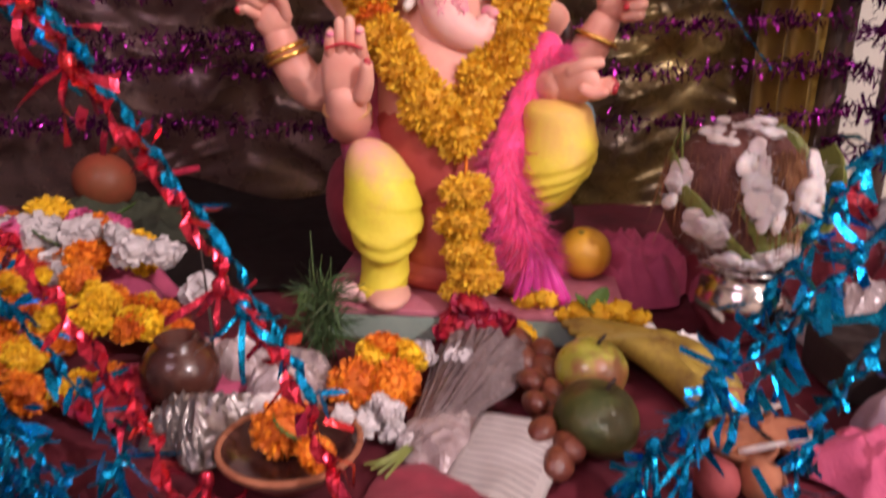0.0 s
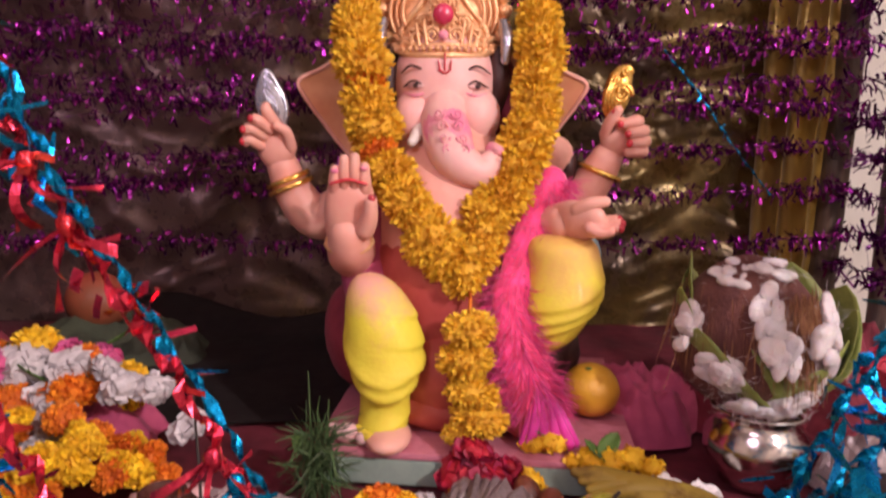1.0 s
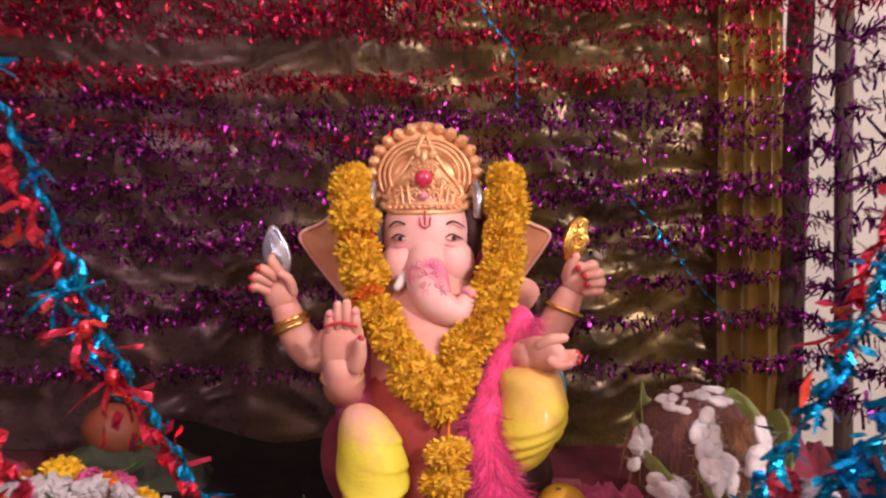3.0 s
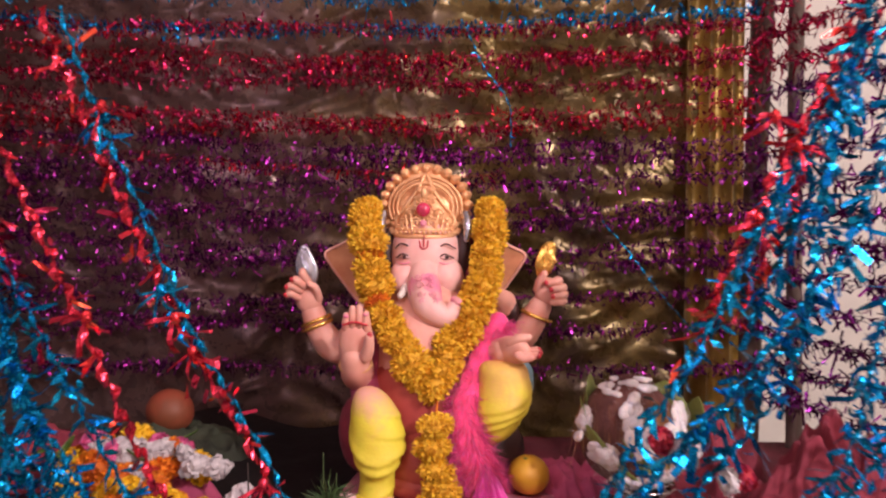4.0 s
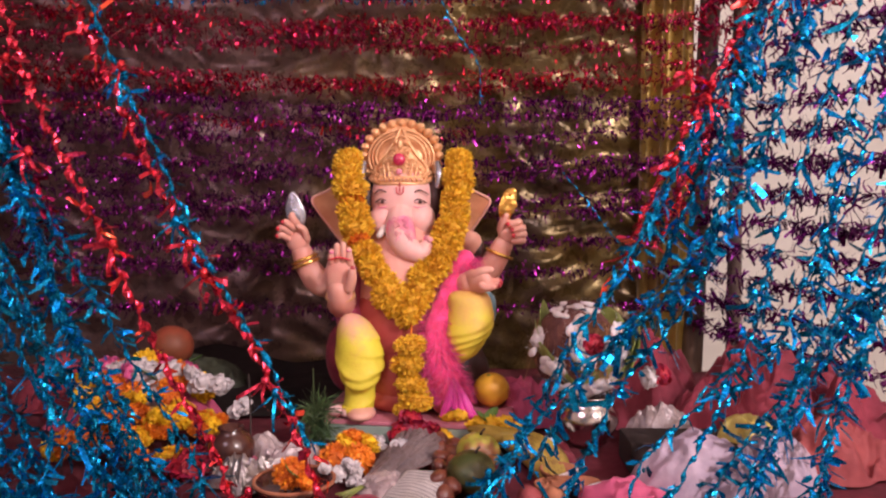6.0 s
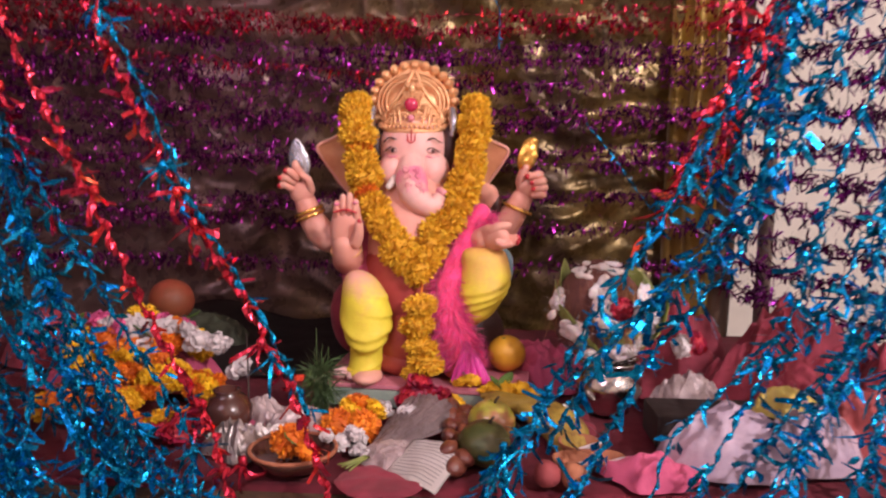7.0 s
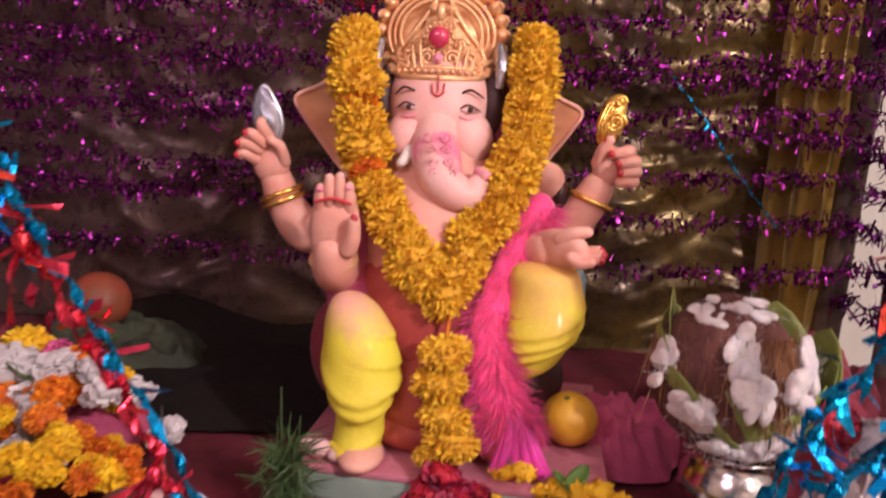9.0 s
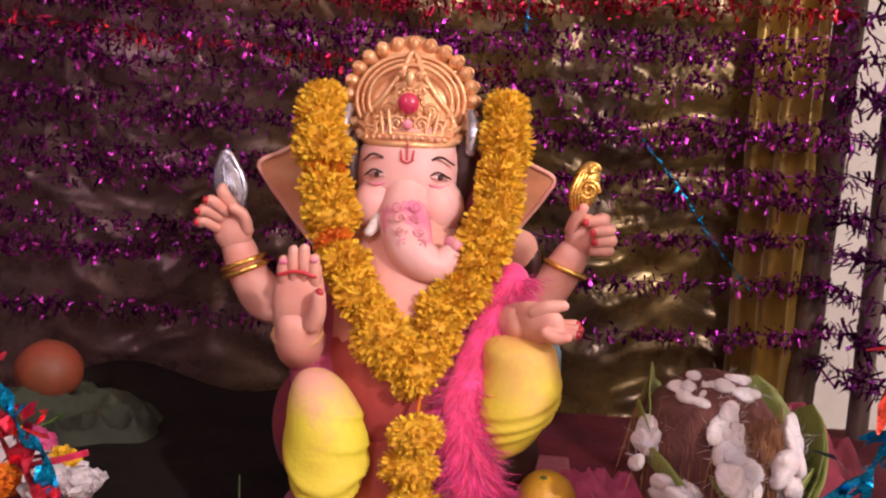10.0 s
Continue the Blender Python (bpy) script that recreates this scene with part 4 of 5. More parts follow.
    blob(bm, (-0.006, 0.908, 0.4815), (0.006, 0.005, 0.006), PO)
    # raised arm with the silver leaf
    tube(bm, [(-0.075, 0.95, 0.305, 0.036), (-0.125, 0.955, 0.272, 0.033), (-0.165, 0.955, 0.262, 0.029), (-0.190, 0.948, 0.292, 0.024), (-0.202, 0.942, 0.325, 0.020)], n=16, mat=SK)
    blob(bm, (-0.208, 0.935, 0.350), (0.024, 0.015, 0.028), SK)
    for k, r in enumerate((0.0262, 0.0255)):
        tube(bm, [(-0.194 + (r + 0.001) * math.cos(a) * 0.92 - 0.003 * k, 0.945 + r * 0.95 * math.sin(a), 0.301 + 0.0085 * k + 0.40 * r * math.cos(a), 0.0036) for a in np.linspace(0, 2 * math.pi, 14)], n=8, mat=GB, steps=1)
    fingers(bm, [(-0.225, 0.925, 0.352), (-0.221, 0.921, 0.364), (-0.213, 0.919, 0.372), (-0.205, 0.922, 0.376)], [(-0.240, 0.915, 0.356), (-0.237, 0.908, 0.370), (-0.228, 0.905, 0.382), (-0.214, 0.912, 0.398)], 0.0072, SK, (-0.004, -0.006, 0.006))
    tube(bm, [(-0.190, 0.93, 0.350, 0.008), (-0.192, 0.918, 0.368, 0.007), (-0.202, 0.912, 0.376, 0.006)], n=8, mat=SK, steps=3)
    leaf = [(-0.200, 0.372), (-0.196, 0.395), (-0.202, 0.415), (-0.218, 0.440), (-0.228, 0.420), (-0.229, 0.400), (-0.222, 0.384)]
    for y, flip in ((0.932, False), (0.944, True)):
        ring = [bm.verts.new((x, y, z)) for x, z in leaf]
        ctr = bm.verts.new((-0.212, y + (0.004 if flip else -0.005), 0.405))
        for i in range(len(ring)):
            bm.faces.new((ctr, ring[i], ring[(i + 1) % len(ring)])).material_index = SI
    tube(bm, [(x, 0.938, z, 0.0045) for x, z in leaf + leaf[:1]], n=8, mat=SI, steps=4)
    for k in range(4):
        tube(bm, [(-0.208 - 0.004 * k, 0.930, 0.378 + 0.003 * k, 0.0014), (-0.204 - 0.004 * k, 0.926, 0.395 + 0.003 * k, 0.0016), (-0.211 - 0.003 * k, 0.930, 0.414 + 0.002 * k, 0.0012)], n=6, mat=SI, steps=3)
    # blessing arm with an open palm
    tube(bm, [(-0.080, 0.94, 0.300, 0.036), (-0.098, 0.915, 0.258, 0.034), (-0.108, 0.875, 0.232, 0.030), (-0.109, 0.840, 0.243, 0.025), (-0.108, 0.826, 0.262, 0.022)], n=16, mat=SK)
    tube(bm, [(-0.109, 0.828, 0.262, 0.024), (-0.107, 0.822, 0.284, 0.027), (-0.105, 0.820, 0.306, 0.026), (-0.104, 0.822, 0.318, 0.022)], n=16, mat=SK, squash=0.52)
    fingers(bm, [(-0.121, 0.815, 0.312), (-0.110, 0.813, 0.316), (-0.099, 0.813, 0.316), (-0.089, 0.815, 0.311)], [(-0.119, 0.806, 0.333), (-0.109, 0.803, 0.344), (-0.098, 0.803, 0.346), (-0.088, 0.806, 0.336)], 0.0068, SK, (0, -0.002, 0))
    tube(bm, [(-0.089, 0.812, 0.268, 0.011), (-0.083, 0.803, 0.283, 0.0095), (-0.081, 0.796, 0.300, 0.0075)], n=10, mat=SK, steps=3)
    tube(bm, [(-0.124, 0.803, 0.318, 0.0016), (-0.105, 0.8005, 0.323, 0.0018), (-0.086, 0.803, 0.318, 0.0016)], n=6, mat=RE, steps=4)
    for x, z in ((-0.119, 0.336), (-0.109, 0.348), (-0.098, 0.350), (-0.088, 0.339)):
        blob(bm, (x, 0.801, z - 0.004), (0.0045, 0.003, 0.003), PO, u=8, v=6)
    blob(bm, (-0.080, 0.792, 0.303), (0.0045, 0.003, 0.006), RE, u=8, v=6)
    tube(bm, [(-0.109 + 0.026 * math.cos(a), 0.838 + 0.022 * math.sin(a), 0.250 + 0.010 * math.sin(a), 0.003) for a in np.linspace(0, 2 * math.pi, 14)], n=6, mat=GO, steps=1)
    # other raised arm with the gold conch
    tube(bm, [(0.080, 0.95, 0.300, 0.036), (0.125, 0.955, 0.272, 0.033), (0.158, 0.952, 0.280, 0.028), (0.182, 0.942, 0.312, 0.024), (0.196, 0.935, 0.340, 0.020)], n=16, mat=SK)
    blob(bm, (0.208, 0.93, 0.366), (0.023, 0.019, 0.025), SK)
    fingers(bm, [(0.222, 0.918, 0.385), (0.228, 0.916, 0.374), (0.230, 0.917, 0.362), (0.228, 0.920, 0.350)], [(0.206, 0.908, 0.382), (0.214, 0.903, 0.371), (0.217, 0.904, 0.360), (0.216, 0.908, 0.349)], 0.0078, SK, (0.010, -0.010, 0.002))
    tube(bm, [(0.192, 0.925, 0.370, 0.009), (0.194, 0.912, 0.386, 0.008), (0.200, 0.905, 0.398, 0.006)], n=8, mat=SK, steps=3)
    blob(bm, (0.197, 0.904, 0.396), (0.005, 0.003, 0.005), RE, u=8, v=6)
    blob(bm, (0.205, 0.936, 0.420), (0.017, 0.011, 0.034), GB, 0.1, 60, turn=(0, 12, 0))
    curl(bm, (0.207, 0.923, 0.418), 0.013, 2.0, GB, 0.0032)
    curl(bm, (0.212, 0.924, 0.443), 0.007, 1.4, GB, 0.0026)
    for k in range(4):
        tube(bm, [(0.190 + 0.004 * k, 0.925, 0.395, 0.0018), (0.188 + 0.004 * k, 0.921, 0.415, 0.002), (0.198 + 0.004 * k, 0.927, 0.440, 0.0014)], n=6, mat=GB, steps=3)
    tube(bm, [(0.189 + 0.025 * math.cos(a), 0.938 + 0.024 * math.sin(a), 0.323 - 0.010 * math.cos(a), 0.0034) for a in np.linspace(0, 2 * math.pi, 14)], n=6, mat=GB, steps=1)
    # lower arm, palm up
    tube(bm, [(0.085, 0.94, 0.300, 0.036), (0.110, 0.905, 0.272, 0.032), (0.122, 0.868, 0.268, 0.027), (0.132, 0.840, 0.275, 0.021)], n=16, mat=SK)
    tube(bm, [(0.130, 0.842, 0.275, 0.022), (0.142, 0.822, 0.279, 0.024), (0.154, 0.808, 0.281, 0.020)], n=14, mat=SK, squash=0.6)
    fingers(bm, [(0.158, 0.815, 0.284), (0.158, 0.805, 0.282), (0.156, 0.798, 0.278), (0.150, 0.794, 0.275)], [(0.180, 0.806, 0.283), (0.181, 0.796, 0.280), (0.178, 0.789, 0.276), (0.170, 0.785, 0.273)], 0.0065, SK, (0, 0, -0.003))
    tube(bm, [(0.140, 0.812, 0.292, 0.009), (0.152, 0.802, 0.300, 0.008), (0.166, 0.798, 0.303, 0.006)], n=8, mat=SK, steps=3)
    blob(bm, (0.133, 0.94, 0.345), (0.020, 0.018, 0.024), SK, 0.3, 40)
    blob(bm, (0.148, 0.938, 0.330), (0.012, 0.014, 0.020), DK, 0.3, 40)
    # legs under the yellow dhoti
    tube(bm, [(-0.04, 0.895, 0.110, 0.056), (-0.062, 0.850, 0.155, 0.042), (-0.072, 0.812, 0.172, 0.028)], n=22, mat=YE)
    draped(bm, [(-0.084, 0.812, 0.221, 0.002), (-0.083, 0.811, 0.217, 0.015), (-0.079, 0.808, 0.207, 0.0255), (-0.074, 0.804, 0.191, 0.0325), (-0.069, 0.799, 0.168, 0.0345), (-0.067, 0.796, 0.145, 0.0320), (-0.066, 0.794, 0.118, 0.0275),
                (-0.066, 0.790, 0.085, 0.0270), (-0.067, 0.786, 0.062, 0.0265), (-0.067, 0.785, 0.050, 0.025)],
           [(0.150, 0.124, 0.040, 0.0160, 0.055, 0), (0.170, 0.140, 0.044, 0.0050, 0.012, 0), (0.172, 0.130, 0.028, 0.0070, 0.022, 2), (0.200, 0.150, 0.020, 0.0065, 0.018, 2), (0.216, 0.176, 0.008, 0.0050, 0.012, 2), (0.090, 0.112, 0.010, 0.0026, 0.012, 1), (0.064, 0.074, 0.010, 0.0030, 0.008, 0)], YL, steps=9)
    tube(bm, [(-0.094, 0.772, 0.060, 0.003), (-0.078, 0.758, 0.053, 0.007), (-0.052, 0.757, 0.056, 0.004)], n=10, mat=YE)
    blob(bm, (-0.062, 0.772, 0.050), (0.026, 0.040, 0.013), SK)
    tube(bm, [(0.03, 0.905, 0.14, 0.056), (0.085, 0.862, 0.185, 0.048), (0.122, 0.834, 0.205, 0.030)], n=22, mat=YE)
    draped(bm, [(0.126, 0.838, 0.262, 0.004), (0.127, 0.837, 0.260, 0.026), (0.128, 0.833, 0.250, 0.0375), (0.129, 0.829, 0.226, 0.0395), (0.128, 0.825, 0.200, 0.0400), (0.124, 0.822, 0.174, 0.0365), (0.116, 0.82, 0.148, 0.0270), (0.108, 0.82, 0.132, 0.012)],
           [(0.190, 0.226, 0.016, 0.0060, 0.030, 0), (0.168, 0.210, 0.012, 0.0080, 0.020, 0), (0.148, 0.194, 0.008, 0.0070, 0.016, 0)], YR, steps=9)
    blob(bm, (0.095, 0.80, 0.062), (0.034, 0.040, 0.024), OR)
    bmesh.ops.translate(bm, verts=bm.verts, vec=-BASE)
    bmesh.ops.recalc_face_normals(bm, faces=bm.faces)
    return single("seated_statue", bm, STATUE, BASE, "painted plaster elephant-headed seated statue with gold crown and yellow dhoti", "statue")


statue()


# ---- flowers ----
def petal_ball(r, count, rng, flat=0.62, length=0.55, width=0.16, dome=False, ragged=0.0):
    """A flower head: a small core with many ruffled petals; its axis is local z."""
    verts, faces = [], []
    for i in range(count):
        z = rng.uniform(-1 if not dome else -0.1, 1)
        a = rng.uniform(0, 2 * math.pi)
        h = math.sqrt(max(0, 1 - z * z))
        d = np.array([math.cos(a) * h, math.sin(a) * h, z])
        out = d * np.array([1, 1, flat])
        base = out * r * (1 - length)
        tip = out * r * rng.uniform(0.86 - ragged, 1.08 + 0.5 * ragged)
        s = np.cross(d, rng.normal(size=3))
        s /= np.linalg.norm(s)
        n = np.cross(d, s)
        w = r * width * rng.uniform(0.7, 1.3)
        k = len(verts)
        mid = base * 0.35 + tip * 0.65 + n * w * 0.3
        tip = tip + n * w * rng.uniform(-0.5, 0.5)
        verts += [base - s * w * 0.3, base + s * w * 0.3, mid + s * w, mid - s * w, tip + s * w * 0.75, tip - s * w * 0.75]
        faces += [(k, k + 1, k + 2, k + 3), (k + 3, k + 2, k + 4, k + 5)]
    # closed core
    bm = bmesh.new()
    blob(bm, (0, 0, 0), (r * 0.82, r * 0.82, r * 0.82 * flat), rough=0.1, freq=60, u=10, v=7)
    bm.verts.ensure_lookup_table()
    o = len(verts)
    verts += [np.array(v.co) for v in bm.verts]
    faces += [tuple(o + v.index for v in f.verts) for f in bm.faces]
    bm.free()
    return verts, faces


def flower_mesh(name, mat, *args, **kw):
    v, f = petal_ball(*args, **kw)
    me = bpy.data.meshes.new(name)
    me.from_pydata([tuple(q) for q in v], [], f)
    me.materials.append(mat)
    return me


RNG = np.random.default_rng(7)
HEADS = [flower_mesh("flower", M["marigold"], 0.0312, 760, RNG, flat=0.76, length=0.34, width=0.066, ragged=0.12) for _ in range(4)]

ORANGE = [flower_mesh("flower", M["marigold_orange"], 0.026, 420, RNG, flat=0.62, length=0.45, width=0.085) for _ in range(3)]


def strung(line, gap, parent, o, heads, scale=1.0, pick=0, bunch=0):
    """Flower heads threaded along a line."""
    line = np.array(spline(line, 12))
    cum = np.append(0, np.cumsum(np.linalg.norm(np.diff(line[:, :3], axis=0), axis=1)))
    at, i = 0.0, 0
    while at <= cum[-1] + 0.004:
        s = min(at, cum[-1])
        p = Vector([np.interp(s, cum, line[:, c]) for c in range(3)])
        q = Vector([np.interp(min(s + 0.01, cum[-1]), cum, line[:, c]) - np.interp(max(s - 0.01, 0), cum, line[:, c]) for c in range(3)])
        # heads are pushed together in bunches of three or four, with a slack stretch and a small orange head between them
        slack = bunch and i == bunch - 1
        ob = new("orange_flower" if slack else "flower", ORANGE[i % 3] if slack else heads[(i + pick) % len(heads)])
        ob.parent = parent
        k = (0.88 if slack else scale) * RNG.uniform(0.90, 1.08)
        p = p + Vector(RNG.normal(size=3)) * 0.0022
        ob.matrix_basis = Matrix.Translation(p - Vector(o)) @ q.to_track_quat("Z", "Y").to_matrix().to_4x4() @ pose(0, 0, 0, RNG.uniform(-16, 16), RNG.uniform(-16, 16), RNG.uniform(0, 360)) @ Matrix.Scale(k, 4)
        at += gap * (1.0 if slack else RNG.uniform(0.86, 1.04))
        i += 1


garland = thing("marigold_garland", "thick golden marigold garland hung round the statue's neck", "garland", (0.0, 0.85, 0.22))
G0 = (0.0, 0.85, 0.22)
strung([(-0.108, 0.945, 0.505), (-0.106, 0.918, 0.478), (-0.100, 0.905, 0.445)], 0.026, garland, G0, HEADS, 1.02)
strung([(-0.093, 0.895, 0.408), (-0.086, 0.880, 0.375), (-0.074, 0.866, 0.345), (-0.060, 0.853, 0.318), (-0.044, 0.838, 0.290), (-0.020, 0.822, 0.258), (0.004, 0.812, 0.236), (0.017, 0.808, 0.224)], 0.0245, garland, G0, HEADS, 1.0, 1, bunch=4)
strung([(0.109, 0.950, 0.503), (0.111, 0.925, 0.478), (0.108, 0.908, 0.445), (0.104, 0.896, 0.415), (0.097, 0.884, 0.380), (0.085, 0.872, 0.345), (0.070, 0.858, 0.318), (0.054, 0.842, 0.290), (0.040, 0.826, 0.262), (0.030, 0.812, 0.238)], 0.0240, garland, G0, HEADS, 0.98, 2)
for x, y, z, r in ((0.025, 0.772, 0.171, 0.92), (0.020, 0.766, 0.139, 0.98), (0.028, 0.764, 0.104, 0.95), (0.036, 0.760, 0.078, 1.0), (0.020, 0.756, 0.062, 0.75)):
    ob = new("pendant_flower", HEADS[int(RNG.integers(4))])
    ob.parent = garland
    ob.matrix_basis = Matrix.Translation((x, y - 0.85, z - 0.22)) @ pose(0, 0, 0, RNG.uniform(-10, 10), RNG.uniform(-10, 10), RNG.uniform(0, 360)) @ Matrix.Diagonal((r, r, r * 0.80, 1))
for x, y, z in ((-0.096, 0.900, 0.427), (0.0, 0.815, 0.240)):
    ob = new("orange_flower", ORANGE[0])
    ob.parent = garland
    ob.matrix_basis = Matrix.Translation((x, y - 0.85, z - 0.22)) @ Matrix.Scale(0.95, 4)
bm = bmesh.new()
tube(bm, [(-0.108, 0.09, 0.30, 0.002), (-0.10, 0.05, 0.23, 0.002), (-0.09, 0.04, 0.17, 0.002), (-0.04, -0.01, 0.07, 0.002), (0.02, -0.04, 0.0, 0.002), (0.024, -0.08, -0.06, 0.002), (0.03, -0.09, -0.15, 0.002)], n=6)
part("thread", bm, M["marigold_orange"], garland)


# ---- offerings on the platform and the table ----
def flower(name, mesh, at, turn, k, label, group, category="flower"):
    ob = new(name, mesh)
    ob.matrix_basis = pose(*at, *turn) @ Matrix.Scale(k, 4)
    return tagged(ob, label, category, group)


YELLOW = [flower_mesh("flower", M["marigold_yellow"], 0.025, 380, RNG, flat=0.62, length=0.45, width=0.10) for _ in range(3)]
WHITE = [flower_mesh("flower", M["white_petal"], 0.018, 44, RNG, flat=0.7, length=0.75, width=0.30) for _ in range(3)]
ROSE = [flower_mesh("flower", M["rose"], 0.030, 90, RNG, flat=0.6, length=0.6, width=0.32) for _ in range(2)]
CHAMPA = [flower_mesh("flower", M["marigold_yellow"], 0.020, 60, RNG, flat=0.6, length=0.8, width=0.16) for _ in range(2)]


# magenta fluffy scarf over the statue's arm
def scarf():
    root = thing("fluffy_scarf", "bright magenta pink fluffy scarf draped over the statue's arm and lap", "scarf", (0.08, 0.80, 0.04))
    o = np.array((0.08, 0.80, 0.04))
    line = np.array(spline([(0.122, 0.880, 0.318, 0.028), (0.104, 0.858, 0.278, 0.034), (0.086, 0.832, 0.235, 0.036), (0.072, 0.806, 0.195, 0.036), (0.074, 0.786, 0.155, 0.038), (0.086, 0.776, 0.120, 0.042), (0.094, 0.778, 0.095, 0.044), (0.098, 0.784, 0.075, 0.036)], 8))
    bm = bmesh.new()
    tube(bm, [(*(r[:3] - o), r[3] * 0.62) for r in line], n=14, steps=1, squash=0.5, ripple=0.12)
    part("cloth", bm, M["magenta"], root)
    rng = np.random.default_rng(5)
    n = 7000
    k = rng.integers(0, len(line), n)
    p = line[k, :3] - o
    a = rng.uniform(0, 2 * math.pi, n)
    d = np.stack([np.cos(a), np.sin(a) * 0.6 - 0.15, rng.normal(size=n) * 0.35 - 0.55], axis=1)
    base = p + np.stack([np.cos(a), np.sin(a) * 0.5, np.zeros(n)], axis=1) * line[k, 3:4] * 0.5
    v, f = blades(base, d, rng.uniform(0.012, 0.036, n), rng.uniform(0.0005, 0.0011, n), rng.uniform(-0.3, 0.3, n), rng, True)
    raw("fluff", v, f, M["magenta"], root, kind="stuff")


scarf()
# fan of pleats at the scarf's end
pleat = thing("pleated_cloth", "magenta pleated satin cloth fanned out on the platform", "cloth", (0.110, 0.782, 0.044))
for i in range(9):
    a = math.radians(-30 + 9 * i)
    bm = bmesh.new()
    tube(bm, [(-0.012, -0.010, 0.075, 0.004), (-0.006 + math.sin(a) * 0.022, -0.020 - 0.004 * (i % 2), 0.042, 0.0052), (-0.004 + math.sin(a) * 0.046, -0.026 - 0.006 * (i % 2), 0.007, 0.0058)], n=8, squash=0.6, steps=4)
    part("pleat", bm, M["magenta_satin"], pleat)

# orange
bm = bmesh.new()
blob(bm, (0, 0, 0), (0.0335, 0.0335, 0.0315), rough=0.03, freq=25, u=24, v=16)
fruit = single("orange", bm, M["orange"], (0.172, 0.850, 0.0745), "glossy ripe orange fruit resting on the pink platform", "fruit")
bm = bmesh.new()
blob(bm, (0, 0, 0), (0.004, 0.004, 0.0015))
stem = part("stem_end", bm, M["leaf"], fruit)
stem.location = (-0.006, -0.010, 0.0290)

# steel pot, leaves and coconut
pot = thing("steel_pot", "small shiny stainless steel water pot under the coconut", "pot", (0.335, 0.768, 0.0))
bm = bmesh.new()
lathe(bm, [(0.028, 0.004), (0.036, 0.006), (0.034, 0.012), (0.046, 0.024), (0.055, 0.042), (0.054, 0.058), (0.044, 0.072), (0.039, 0.078), (0.041, 0.084), (0.049, 0.088), (0.049, 0.0905), (0.046, 0.0905), (0.037, 0.083), (0.034, 0.075)], n=40)
part("body", bm, M["steel"], pot)
bm = bmesh.new()
tube(bm, [(0.0485 * math.cos(a), 0.0485 * math.sin(a), 0.0895, 0.0022) for a in np.linspace(0, 2 * math.pi, 33)], n=8, steps=1, cap=False)
part("rim", bm, M["steel"], pot)


def broad_leaf(bm, length, width, arch, mat=0):
    def fn(u, v):
        w = math.sin(math.pi * u ** 0.75) ** 0.6 * width
        s = (v - 0.5) * 2
        return (s * w, u * length * (1 - 0.25 * u), arch * u * u * length + 0.22 * s * s * w + 0.0012 * math.sin(u * 40) * abs(s))
    sheet(bm, 16, 6, fn, mat)
    bmesh.ops.remove_doubles(bm, verts=bm.verts, dist=0.00002)


LEAF = bmesh.new()
broad_leaf(LEAF, 0.150, 0.060, 0.66)
bmesh.ops.solidify(LEAF, geom=LEAF.faces[:], thickness=0.0008)
leaf_mesh = finish("leaf", LEAF, M["leaf_pale"])
spray = thing("leaf_spray", "pale green betel leaves set round the pot's mouth", "leaves", (0.335, 0.768, 0.086))
for i, (deg, up, k) in enumerate(((95, 24, 1.0), (140, 20, 1.05), (178, 16, 1.0), (205, 6, 0.85), (228, 10, 0.72), (258, 2, 0.58), (288, 2, 0.58), (318, 10, 0.70), (346, 14, 0.84), (10, 16, 0.95), (52, 22, 1.0), (160, 24, 1.1))):
    ob = new("leaf", leaf_mesh)
    ob.parent = spray
    ob.matrix_basis = pose(0, 0, 0.004 + 0.001 * i, 0, 0, deg - 90) @ pose(0, 0.012, 0, up, 0, 0) @ Matrix.Scale(k, 4)

coco = thing("coconut", "hairy brown coconut stuck with white cotton tufts on a leaf-lined pot", "coconut", (0.316, 0.772, 0.094))
coco.scale = (1.03, 1.03, 0.94)
bm = bmesh.new()
blob(bm, (0, 0, 0.074), (0.076, 0.074, 0.079), rough=0.10, freq=14, u=36, v=24)
for q in bm.verts:
    if q.co.z > 0.12:
        q.co.z += 0.5 * (q.co.z - 0.12)
        q.co.x *= 1 - 4.0 * (q.co.z - 0.12)
part("husk", bm, M["husk"], coco)
rng = np.random.default_rng(9)
n = 900
az = np.where(rng.random(n) < 0.75, rng.normal(-66, 11, n), rng.uniform(-180, 180, n)) * math.pi / 180
st = rng.uniform(0.1, 0.75, n)
base = np.stack([np.cos(az) * np.cos(st * 0.9) * 0.078, np.sin(az) * np.cos(st * 0.9) * 0.076, 0.074 + np.sin(st * 1.2) * 0.085], axis=1)
way = np.stack([np.cos(az) * 0.1 + rng.normal(0, 0.08, n), np.sin(az) * 0.1, -1 + rng.normal(0, 0.1, n)], axis=1)
v, f = blades(base, way, rng.uniform(0.02, 0.075, n), rng.uniform(0.0006, 0.0013, n), rng.uniform(-0.12, 0.12, n), rng, True)
raw("fibre", v, f, M["fibre"], coco, "loose coir fibres", kind="stuff")


